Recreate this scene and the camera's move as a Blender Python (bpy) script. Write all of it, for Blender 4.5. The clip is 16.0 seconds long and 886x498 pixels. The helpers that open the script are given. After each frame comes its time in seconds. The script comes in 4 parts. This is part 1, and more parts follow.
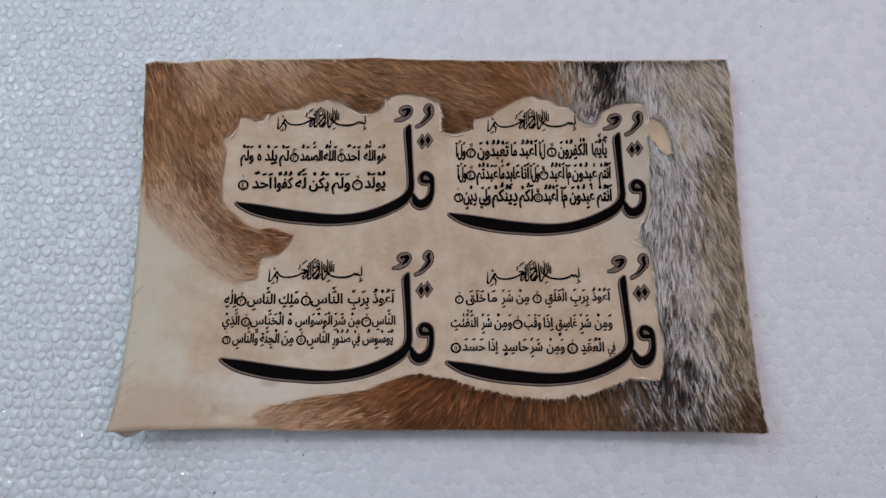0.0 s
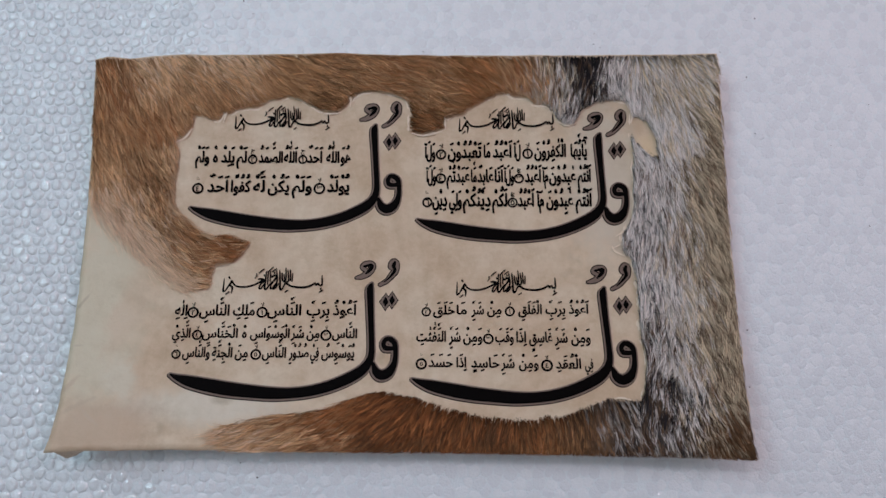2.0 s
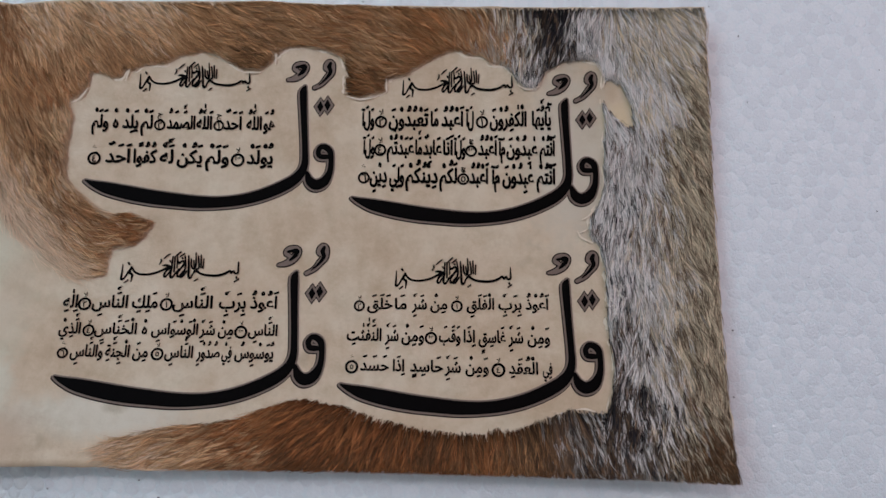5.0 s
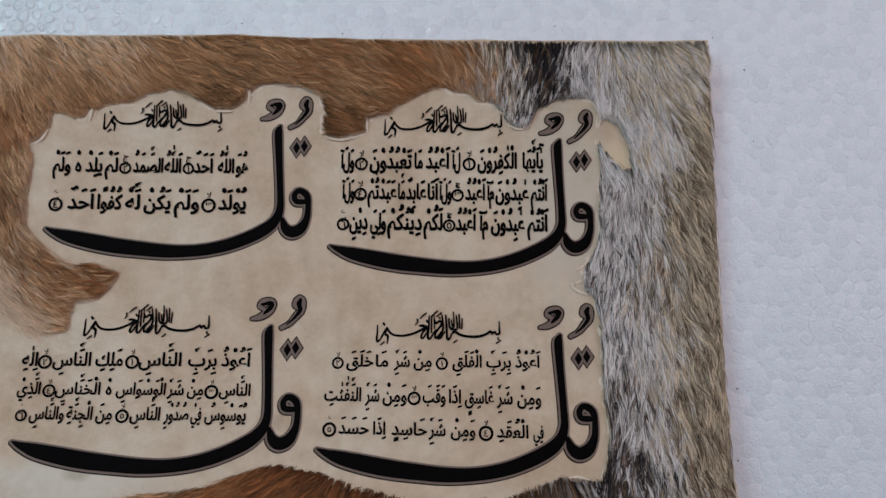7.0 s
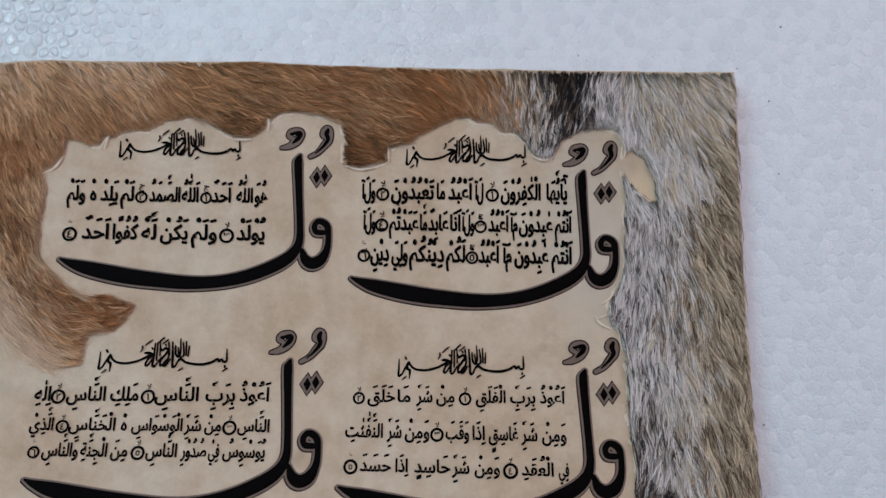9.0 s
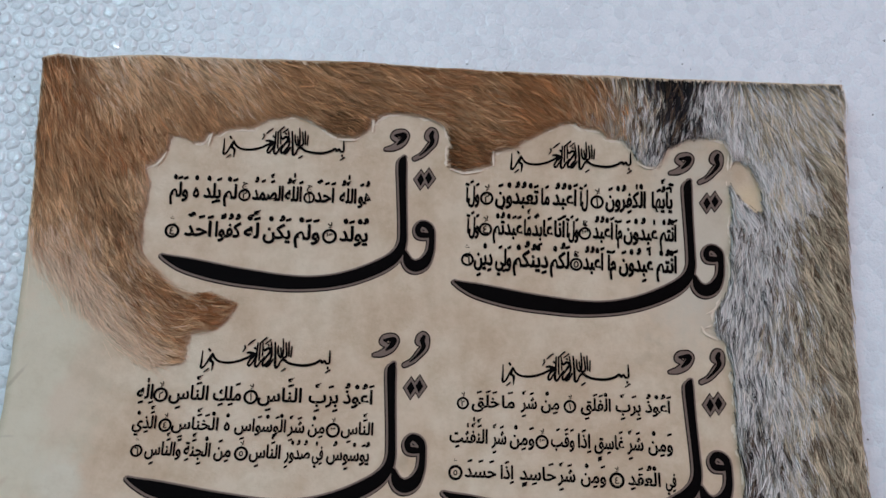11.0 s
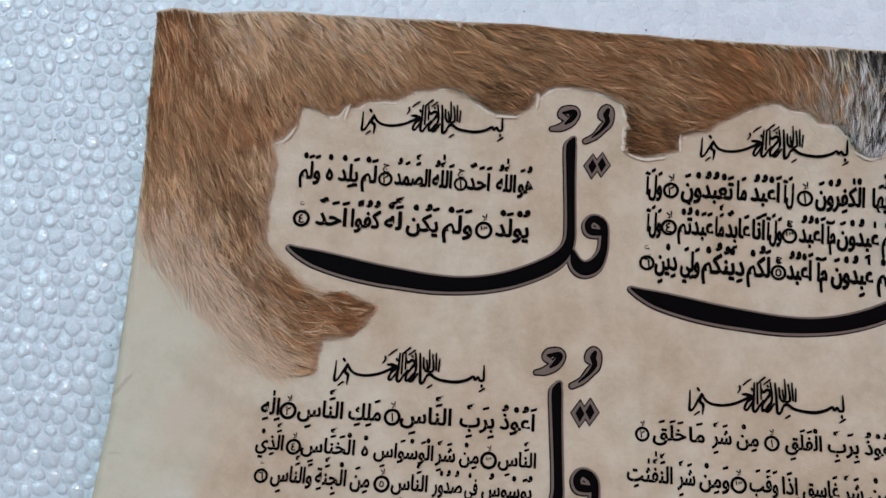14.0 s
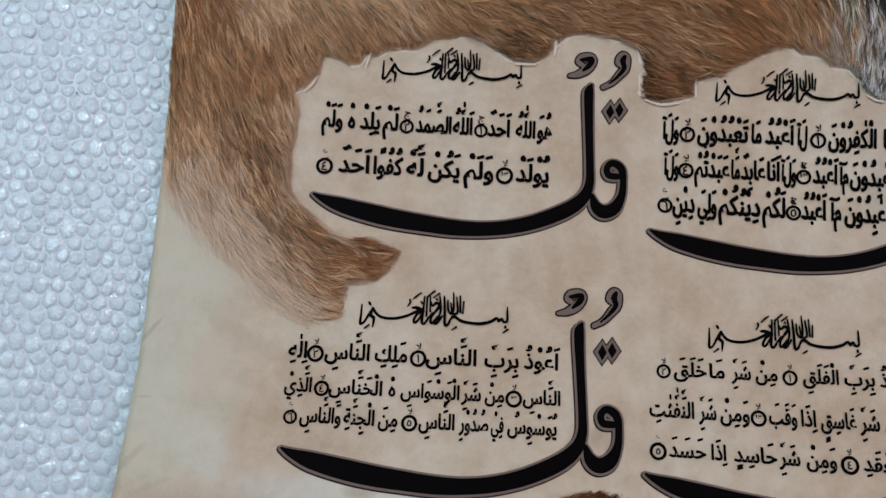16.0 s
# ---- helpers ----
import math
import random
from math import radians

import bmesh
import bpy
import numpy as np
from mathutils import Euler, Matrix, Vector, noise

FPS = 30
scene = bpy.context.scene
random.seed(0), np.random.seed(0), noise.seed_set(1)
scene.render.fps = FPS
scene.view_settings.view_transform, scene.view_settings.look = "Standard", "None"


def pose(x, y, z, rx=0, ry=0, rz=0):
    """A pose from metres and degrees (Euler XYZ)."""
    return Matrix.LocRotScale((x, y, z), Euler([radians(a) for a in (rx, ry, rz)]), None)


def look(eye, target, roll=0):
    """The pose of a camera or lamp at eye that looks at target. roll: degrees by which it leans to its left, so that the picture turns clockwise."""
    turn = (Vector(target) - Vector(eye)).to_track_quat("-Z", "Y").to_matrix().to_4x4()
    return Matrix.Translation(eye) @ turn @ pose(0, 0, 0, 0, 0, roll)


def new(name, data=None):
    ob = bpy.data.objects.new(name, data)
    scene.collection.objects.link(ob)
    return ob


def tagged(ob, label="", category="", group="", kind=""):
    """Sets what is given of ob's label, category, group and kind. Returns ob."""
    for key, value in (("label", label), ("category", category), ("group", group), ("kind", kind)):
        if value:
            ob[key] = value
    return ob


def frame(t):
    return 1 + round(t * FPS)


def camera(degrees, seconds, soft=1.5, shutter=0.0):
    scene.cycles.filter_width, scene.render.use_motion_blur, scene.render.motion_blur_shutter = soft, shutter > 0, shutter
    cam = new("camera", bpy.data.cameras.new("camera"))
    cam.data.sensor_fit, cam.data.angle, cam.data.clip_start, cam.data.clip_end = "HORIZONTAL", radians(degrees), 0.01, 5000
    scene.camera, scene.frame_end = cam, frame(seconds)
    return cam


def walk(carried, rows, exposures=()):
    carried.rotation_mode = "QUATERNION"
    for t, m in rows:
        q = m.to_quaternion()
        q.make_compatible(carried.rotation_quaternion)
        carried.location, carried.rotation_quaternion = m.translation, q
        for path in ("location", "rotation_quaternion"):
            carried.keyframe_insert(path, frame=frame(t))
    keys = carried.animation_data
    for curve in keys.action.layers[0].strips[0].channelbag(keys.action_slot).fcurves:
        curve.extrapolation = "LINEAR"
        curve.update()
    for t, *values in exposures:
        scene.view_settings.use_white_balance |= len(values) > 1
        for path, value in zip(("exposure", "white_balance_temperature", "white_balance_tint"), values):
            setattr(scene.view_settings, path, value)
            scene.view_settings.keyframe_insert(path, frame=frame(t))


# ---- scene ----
cam = camera(65.0, 16.0, soft=1.5)
PATH = [
    (0, (0.00031, 0.02481, 0.32780), (-0.00065, 0.07440, 0.03193), -0.681),
    (0.5, (0.00621, 0.02677, 0.32860), (0.00340, 0.07448, 0.03243), -2.917),
    (1, (0.00969, 0.02737, 0.32615), (0.00499, 0.07572, 0.03011), -4.868),
    (1.5, (0.01453, 0.02947, 0.32046), (0.00868, 0.07991, 0.02479), -5.850),
    (2, (0.02071, 0.03172, 0.30622), (0.01417, 0.08186, 0.01052), -6.728),
    (2.5, (0.02688, 0.03340, 0.29691), (0.01947, 0.08243, 0.00104), -8.200),
    (3, (0.03013, 0.03213, 0.28606), (0.02716, 0.08254, -0.00966), -2.714),
    (3.5, (0.03450, 0.03224, 0.28251), (0.02901, 0.08177, -0.01332), -5.474),
    (4, (0.03577, 0.03291, 0.27633), (0.03420, 0.08051, -0.01987), -0.899),
    (6.5, (0.04789, 0.05784, 0.24972), (0.04126, 0.09632, -0.04773), -8.261),
    (7, (0.04687, 0.06390, 0.24838), (0.04206, 0.10293, -0.04903), -5.830),
    (7.5, (0.04704, 0.07049, 0.24578), (0.04290, 0.10873, -0.05174), -5.042),
    (8, (0.04494, 0.07297, 0.24557), (0.04092, 0.11102, -0.05198), -4.883),
    (8.5, (0.04061, 0.07372, 0.24581), (0.03807, 0.11358, -0.05152), -2.348),
    (11, (-0.00299, 0.07278, 0.24404), (-0.00197, 0.11582, -0.05285), 4.141),
    (11.5, (-0.01797, 0.07585, 0.23403), (-0.02145, 0.11722, -0.06309), -1.292),
    (12, (-0.02861, 0.08082, 0.22244), (-0.03468, 0.11657, -0.07536), -6.051),
    (12.5, (-0.03227, 0.08037, 0.21551), (-0.03910, 0.11735, -0.08212), -6.631),
    (13, (-0.03705, 0.08025, 0.21112), (-0.04679, 0.11794, -0.08634), -10.392),
    (13.5, (-0.04128, 0.08053, 0.20969), (-0.05237, 0.11722, -0.08785), -12.550),
    (14, (-0.04667, 0.07863, 0.20763), (-0.05719, 0.11508, -0.08996), -11.418),
    (14.5, (-0.05052, 0.07836, 0.20590), (-0.06188, 0.11127, -0.09208), -14.354),
    (15, (-0.05039, 0.07476, 0.20609), (-0.06012, 0.10905, -0.09179), -11.443),
    (15.5, (-0.05235, 0.06916, 0.20747), (-0.05944, 0.10430, -0.09038), -7.250),
    (16, (-0.05482, 0.06175, 0.20897), (-0.06134, 0.09782, -0.08878), -6.360),
]
walk(cam, [(t, look(eye, target, roll)) for t, eye, target, roll in PATH], exposures=[
    (0.0, -0.14, 6750, 14), (4.0, -0.15, 6700, 12), (7.0, -0.17, 6600, 10), (8.5, -0.09, 6480, 9.5), (11.0, -0.02, 6380, 8.5), (12.5, 0.02, 6340, 8.5),
    (14.5, 0.14, 6330, 8.3), (16.0, 0.05, 6330, 8)])

# ---- light ----
world = bpy.data.worlds.new("sky")
scene.world = world
world.use_nodes = True
wn = world.node_tree
sky = wn.nodes.new("ShaderNodeTexSky")
sky.sky_type, sky.sun_disc = "NISHITA", False
sky.sun_elevation, sky.sun_rotation = radians(40), radians(250)
wn.links.new(sky.outputs[0], wn.nodes["Background"].inputs[0])
wn.nodes["Background"].inputs[1].default_value = 0.1

WEST_POWER, EAST_FILL_POWER, CEILING_POWER = 11.4, 6.7, 11.2


def area_lamp(name, m, sx, sy, power, colour):
    d = bpy.data.lights.new(name, "AREA")
    d.shape, d.size, d.size_y, d.energy, d.color = "RECTANGLE", sx, sy, power, colour
    o = new(name, d)
    o.matrix_world = m
    return o


area_lamp("unseen_window_light", look((-1.02, 0.6, 1.35), (0.0, 0.1, 0.0)), 1.2, 0.9, WEST_POWER, (0.56, 0.9, 1.05))
# added pink fill from the east, brightens the right side; no such window seen
area_lamp("unseen_window_light", look((1.12, 0.6, 1.35), (0.0, 0.1, 0.0)), 1.2, 0.9, EAST_FILL_POWER, (1.0, 0.75, 0.87))
area_lamp("ceiling_light", look((-0.3, 1.0, 2.44), (-0.3, 1.0001, 0.0)), 0.3, 0.3, CEILING_POWER, (1.0, 0.885, 0.99))


# ---- materials ----
def material(name, colour, rough, spec=0.5):
    m = bpy.data.materials.new(name)
    m.use_nodes = True
    b = m.node_tree.nodes["Principled BSDF"]
    b.inputs["Base Color"].default_value = (*colour, 1)
    b.inputs["Roughness"].default_value = rough
    b.inputs["Specular IOR Level"].default_value = spec
    return m, m.node_tree.nodes, m.node_tree.links, b


def noise_node(n, l, scale, detail=4.0, rough=0.6):
    c = n.new("ShaderNodeTexCoord")
    t = n.new("ShaderNodeTexNoise")
    t.inputs["Scale"].default_value, t.inputs["Detail"].default_value = scale, detail
    t.inputs["Roughness"].default_value = rough
    l.new(c.outputs["Object"], t.inputs["Vector"])
    return t


def ramp_node(n, l, source, stops):
    r = n.new("ShaderNodeValToRGB")
    while len(r.color_ramp.elements) < len(stops):
        r.color_ramp.elements.new(0.5)
    for e, (p, c) in zip(r.color_ramp.elements, stops):
        e.position, e.color = p, (*c, 1)
    l.new(source, r.inputs[0])
    return r


def mix_node(n, l, kind, factor, a, b):
    x = n.new("ShaderNodeMix")
    x.data_type, x.blend_type = "RGBA", kind
    for value, socket in ((factor, x.inputs[0]), (a, x.inputs[6]), (b, x.inputs[7])):
        if isinstance(value, (int, float)):
            socket.default_value = value
        elif isinstance(value, tuple):
            socket.default_value = (*value, 1)
        else:
            l.new(value, socket)
    return x.outputs[2]


def bump_node(n, l, b, height, strength, distance, before=None):
    k = n.new("ShaderNodeBump")
    k.inputs["Strength"].default_value, k.inputs["Distance"].default_value = strength, distance
    l.new(height, k.inputs["Height"])
    if before:
        l.new(before.outputs[0], k.inputs["Normal"])
    l.new(k.outputs[0], b.inputs["Normal"])
    return k


def foam_material(name, by_object, clear):
    m, n, l, b = material(name, (0.8, 0.82, 0.84), 0.3, 0.5)
    low = 0.805 if clear else 0.83
    if by_object:
        shade = n.new("ShaderNodeObjectInfo").outputs["Random"]
    else:
        shade = n.new("ShaderNodeNewGeometry").outputs["Random Per Island"]
    r = ramp_node(n, l, shade, [(0.0, (low, 0.86, 0.885)), (0.6, (low + 0.04, 0.90, 0.922)), (1.0, (low + 0.07, 0.93, 0.948))])
    t = noise_node(n, l, 900, 3)
    c = mix_node(n, l, "MULTIPLY", 0.5, r.outputs[0], ramp_node(n, l, t.outputs[0], [(0.3, (0.88, 0.91, 0.93)), (0.7, (1, 1, 1))]).outputs[0])
    l.new(c, b.inputs["Base Color"])
    g = n.new("ShaderNodeTexCoord")
    v = n.new("ShaderNodeTexVoronoi")
    v.inputs["Scale"].default_value = 1300
    l.new(g.outputs["Object"], v.inputs["Vector"])
    k = bump_node(n, l, b, v.outputs["Distance"], 0.35, 0.0004)
    bump_node(n, l, b, t.outputs[0], 0.3, 0.0006, k)
    b.inputs["Subsurface Weight"].default_value = clear
    b.inputs["Subsurface Radius"].default_value = (1, 1, 1)
    b.inputs["Subsurface Scale"].default_value = 0.003
    # crushed cell walls that catch the light like small facets
    facet = n.new("ShaderNodeTexVoronoi")
    facet.inputs["Scale"].default_value = 2100
    l.new(g.outputs["Object"], facet.inputs["Vector"])
    centred = n.new("ShaderNodeVectorMath")
    centred.operation = "SUBTRACT"
    centred.inputs[1].default_value = (0.5, 0.5, 0.5)
    l.new(facet.outputs["Color"], centred.inputs[0])
    spread = n.new("ShaderNodeVectorMath")
    spread.operation = "SCALE"
    spread.inputs["Scale"].default_value = 0.36 if clear > 0.4 else 0.5
    l.new(centred.outputs[0], spread.inputs[0])
    tipped = n.new("ShaderNodeVectorMath")
    tipped.operation = "ADD"
    l.new(spread.outputs[0], tipped.inputs[0])
    l.new(n.new("ShaderNodeNewGeometry").outputs["Normal"], tipped.inputs[1])
    unit = n.new("ShaderNodeVectorMath")
    unit.operation = "NORMALIZE"
    l.new(tipped.outputs[0], unit.inputs[0])
    l.new(unit.outputs[0], b.inputs["Coat Normal"])
    wet = n.new("ShaderNodeMapRange")
    wet.inputs["From Min"].default_value, wet.inputs["To Max"].default_value = 0.2, 1.0
    l.new(shade, wet.inputs["Value"])
    l.new(wet.outputs[0], b.inputs["Coat Weight"])
    b.inputs["Coat Roughness"].default_value = 0.12 if clear > 0.4 else 0.09
    b.inputs["Coat IOR"].default_value = 2.0 if clear > 0.4 else 1.5
    gloss = n.new("ShaderNodeMapRange")
    gloss.inputs["To Min"].default_value, gloss.inputs["To Max"].default_value = 0.1, 0.42
    l.new(shade, gloss.inputs["Value"])
    l.new(gloss.outputs[0], b.inputs["Roughness"])
    return m


FOAM = foam_material("polystyrene", False, 0.0)
FOAM_SLAB = foam_material("polystyrene_slab", False, 0.1)
FOAM_LOOSE = foam_material("polystyrene_loose", False, 0.45)
FOAM_BEAD = foam_material("polystyrene_bead", True, 0.45)


def hide_material():
    m, n, l, b = material("bare_hide", (0.7, 0.57, 0.42), 0.48, 0.38)
    big = noise_node(n, l, 26, 5, 0.62)
    c1 = ramp_node(n, l, big.outputs[0], [(0.28, (0.62, 0.45, 0.30)), (0.46, (0.715, 0.55, 0.39)), (0.58, (0.75, 0.605, 0.445)), (0.74, (0.775, 0.66, 0.50))])
    mid = noise_node(n, l, 130, 6, 0.7)
    c2 = mix_node(n, l, "MULTIPLY", 0.8, c1.outputs[0], ramp_node(n, l, mid.outputs[0], [(0.3, (0.82, 0.77, 0.7)), (0.6, (1, 1, 1))]).outputs[0])
    spots = noise_node(n, l, 75, 2, 0.4)
    c3 = mix_node(n, l, "MIX", ramp_node(n, l, spots.outputs[0], [(0.7, (0, 0, 0)), (0.8, (0.5, 0.5, 0.5))]).outputs[0], c2, (0.42, 0.31, 0.2))
    colour = c3
    grain = noise_node(n, l, 520, 5, 0.75)
    for (sx, sy, wx, wy, spin), shade in (((0.103, 0.127, 0.006, 0.0085, 0), (0.82, 0.63, 0.39)), ((-0.085, 0.014, 0.034, 0.007, 0), (0.76, 0.70, 0.58)),
                                          ((-0.134, 0.05, 0.017, 0.05, 0), (0.70, 0.645, 0.49)), ((-0.128, 0.004, 0.026, 0.012, 0), (0.60, 0.44, 0.31)),
                                          ((-0.122, 0.052, 0.006, 0.017, -0.3), (0.70, 0.55, 0.40)), ((-0.121, 0.025, 0.007, 0.009, 0.5), (0.74, 0.67, 0.53)),
                                          ((0.085, 0.115, 0.016, 0.036, 0), (0.66, 0.58, 0.46)), ((-0.078, 0.017, 0.004, 0.0022, 0), (0.5, 0.42, 0.3)),
                                          ((-0.1437, 0.05, 0.00045, 0.035, 0), (0.50, 0.43, 0.32)), ((-0.1412, 0.0567, 0.0046, 0.0006, 0.98), (0.52, 0.44, 0.32)),
                                          ((-0.1400, 0.0385, 0.002, 0.0004, 0.1), (0.6, 0.52, 0.39)), ((-0.137, 0.0135, 0.007, 0.0009, 0.5), (0.60, 0.48, 0.35)),
                                          ((-0.131, 0.0095, 0.006, 0.0008, -0.7), (0.62, 0.49, 0.36)), ((-0.141, 0.022, 0.005, 0.001, 0.9), (0.62, 0.5, 0.37))):
        where = n.new("ShaderNodeMapping")
        where.vector_type = "TEXTURE"
        where.inputs["Location"].default_value, where.inputs["Scale"].default_value = (sx, sy, 0), (wx, wy, 1)
        where.inputs["Rotation"].default_value = (0, 0, spin)
        coord = n.new("ShaderNodeTexCoord")
        l.new(coord.outputs["Object"], where.inputs["Vector"])
        flat = n.new("ShaderNodeVectorMath")
        flat.operation = "MULTIPLY"
        flat.inputs[1].default_value = (1, 1, 0)
        l.new(where.outputs[0], flat.inputs[0])
        away = n.new("ShaderNodeVectorMath")
        away.operation = "LENGTH"
        l.new(flat.outputs[0], away.inputs[0])
        ragged = n.new("ShaderNodeMath")
        ragged.operation = "MULTIPLY_ADD"
        ragged.inputs[1].default_value = 1.5
        l.new((grain if min(wx, wy) < 0.002 else mid).outputs[0], ragged.inputs[0])
        l.new(away.outputs["Value"], ragged.inputs[2])
        mask = ramp_node(n, l, ragged.outputs[0], [(0.0, (0.75, 0.75, 0.75)), (1.0, (0, 0, 0))])
        shifted = n.new("ShaderNodeMapRange")
        shifted.inputs["From Min"].default_value, shifted.inputs["From Max"].default_value = 1.35, 2.1
        l.new(ragged.outputs[0], shifted.inputs["Value"])
        l.new(shifted.outputs[0], mask.inputs[0])
        colour = mix_node(n, l, "MIX", mask.outputs[0], colour, shade)
    veins = noise_node(n, l, 62, 7, 0.68)
    colour = mix_node(n, l, "MULTIPLY", 0.7, colour, ramp_node(n, l, veins.outputs[0], [(0.34, (0.84, 0.80, 0.74)), (0.5, (0.97, 0.96, 0.94)), (0.62, (1, 1, 1))]).outputs[0])
    l.new(colour, b.inputs["Base Color"])
    fine = noise_node(n, l, 1400, 4)
    k = bump_node(n, l, b, fine.outputs[0], 0.25, 0.0003)
    bump_node(n, l, b, mid.outputs[0], 0.25, 0.002, k)
    return m


def pelt_material():
    m, n, l, b = material("fur", (0.3, 0.2, 0.1), 0.75, 0.07)
    a = n.new("ShaderNodeAttribute")
    a.attribute_name = "pelt"
    l.new(a.outputs["Color"], b.inputs["Base Color"])
    return m


def ink_material(name, colour, rough, spec):
    m, n, l, b = material(name, colour, rough, spec)
    t = noise_node(n, l, 700, 4)
    c = mix_node(n, l, "MIX", ramp_node(n, l, t.outputs[0], [(0.5, (0, 0, 0)), (0.85, (0.25, 0.25, 0.25))]).outputs[0], colour, tuple(v * 1.8 + 0.002 for v in colour))
    l.new(c, b.inputs["Base Color"])
    bump_node(n, l, b, t.outputs[0], 0.25, 0.0002)
    return m


HIDE = hide_material()
PELT = pelt_material()
INK = ink_material("black_ink", (0.0022, 0.0016, 0.0016), 0.55, 0.03)
UMBER_INK = ink_material("umber_ink", (0.195, 0.135, 0.105), 0.42, 0.25)
DARK_INK = ink_material("outline_ink", (0.02, 0.013, 0.011), 0.45, 0.03)
TORN = material("torn_membrane", (0.84, 0.70, 0.55), 0.6, 0.2)[0]
SPECK = material("dust", (0.12, 0.11, 0.11), 0.8)[0]


def plaster_material(name, colour):
    m, n, l, b = material(name, colour, 0.8)
    t = noise_node(n, l, 6, 6)
    c = mix_node(n, l, "MULTIPLY", 0.4, colour, ramp_node(n, l, t.outputs[0], [(0.3, (0.8, 0.8, 0.8)), (0.7, (1, 1, 1))]).outputs[0])
    l.new(c, b.inputs["Base Color"])
    bump_node(n, l, b, noise_node(n, l, 180, 4).outputs[0], 0.2, 0.002)
    return m


PLASTER = plaster_material("plaster", (0.7, 0.68, 0.66))
CEILING_PAINT = plaster_material("ceiling_paint", (0.78, 0.77, 0.76))
FLOORING = plaster_material("cement_floor", (0.34, 0.33, 0.32))
FRAME_PAINT = plaster_material("window_paint", (0.75, 0.75, 0.74))


# ---- mesh helpers ----
def mesh_object(name, verts, faces, mat, parent=None, label="", smooth=False, kind=""):
    me = bpy.data.meshes.new(name)
    me.from_pydata([tuple(map(float, v)) for v in verts], [], faces)
    me.materials.append(mat)
    if smooth:
        me.polygons.foreach_set("use_smooth", [True] * len(me.polygons))
    ob = new(name, me)
    ob.parent = parent
    return tagged(ob, label=label, kind=kind)


def box_data(lo, hi):
    (x0, y0, z0), (x1, y1, z1) = lo, hi
    v = [(x0, y0, z0), (x1, y0, z0), (x1, y1, z0), (x0, y1, z0), (x0, y0, z1), (x1, y0, z1), (x1, y1, z1), (x0, y1, z1)]
    f = [(0, 3, 2, 1), (4, 5, 6, 7), (0, 1, 5, 4), (1, 2, 6, 5), (2, 3, 7, 6), (3, 0, 4, 7)]
    return v, f


def boxes(name, pairs, mat, parent=None, label="", kind=""):
    v, f = [], []
    for lo, hi in pairs:
        a, b = box_data(lo, hi)
        f += [tuple(i + len(v) for i in q) for q in b]
        v += a
    return mesh_object(name, v, f, mat, parent, label, kind=kind)


# ---- the room that closes the place ----
FLOOR_Z, TOP_Z = -0.022, 2.55
boxes("floor", [((-1.1, -1.9, FLOOR_Z - 0.1), (1.2, 2.1, FLOOR_Z))], FLOORING, label="plain grey cement floor under the board", kind="structure")
boxes("ceiling", [((-1.1, -1.9, TOP_Z), (1.2, 2.1, TOP_Z + 0.1))], CEILING_PAINT, label="plain white painted ceiling", kind="structure")
boxes("wall_north", [((-1.1, 2.1, FLOOR_Z), (1.2, 2.2, TOP_Z))], PLASTER, label="plain plastered wall", kind="structure")
boxes("wall_south", [((-1.1, -2.0, FLOOR_Z), (1.2, -1.9, TOP_Z))], PLASTER, label="plain plastered wall", kind="structure")


def wall_with_window(name, number, x0, x1):
    boxes(name, [((x0, -2.0, FLOOR_Z), (x1, -0.1, TOP_Z)), ((x0, 1.3, FLOOR_Z), (x1, 2.2, TOP_Z)),
                 ((x0, -0.1, FLOOR_Z), (x1, 1.3, 0.95)), ((x0, -0.1, 2.15), (x1, 1.3, TOP_Z))],
          PLASTER, label="plastered wall with a window opening", kind="structure")
    window = tagged(new(number), "white painted window frame in the wall, out of view", "window", kind="structure")
    a, b = x0 + 0.02, x1 - 0.02
    boxes("window_frame", [((a, -0.1, 0.95), (b, -0.05, 2.15)), ((a, 1.25, 0.95), (b, 1.3, 2.15)), ((a, -0.05, 0.95), (b, 1.25, 1.0)),
                           ((a, -0.05, 2.1), (b, 1.25, 2.15)), ((a + 0.01, 0.58, 1.0), (b - 0.01, 0.62, 2.1))], FRAME_PAINT, window)


wall_with_window("wall_west", "window_1", -1.2, -1.1)
# the east opening is made up, unseen, to go with the pink fill lamp
wall_with_window("wall_east", "added_window", 1.2, 1.3)

# ---- the polystyrene board ----
SKIN_X, SKIN_Y = (-0.1450, 0.1392), (-0.0040, 0.1722)


def sag(x, y):
    """Height of the hide's upper face: it lies on the board in the middle and its margins curl up."""
    return 0.001 + 1.0 * (y - 0.1) ** 2 + 0.3 * (x - 0.01) ** 2


board = tagged(new("foam_board"), "white expanded polystyrene board with coarse visible beads", "foam board")


def filling(x):
    """Level of the fused foam between the beads: deep where the beads stand free, nearly flush elsewhere."""
    return -0.00042 + 0.00031 * min(1.0, max(0.0, (x + 0.16) / 0.11))


slab_v, slab_f = [], []
slab_x = [-0.55, -0.3] + [-0.28 + 0.01 * k for k in range(57)] + [0.32, 0.55]
for x in slab_x:
    slab_v += [(x, -0.32, -0.021), (x, -0.32, -0.002), (x, -0.318, filling(x)), (x, 0.478, filling(x)), (x, 0.48, -0.002), (x, 0.48, -0.021)]
for k in range(len(slab_x) - 1):
    for q in range(6):
        r = (q + 1) % 6
        slab_f.append((6 * k + q, 6 * k + 6 + q, 6 * k + 6 + r, 6 * k + r))
slab_f += [tuple(range(6)), tuple(range(6 * len(slab_x) - 1, 6 * len(slab_x) - 7, -1))]
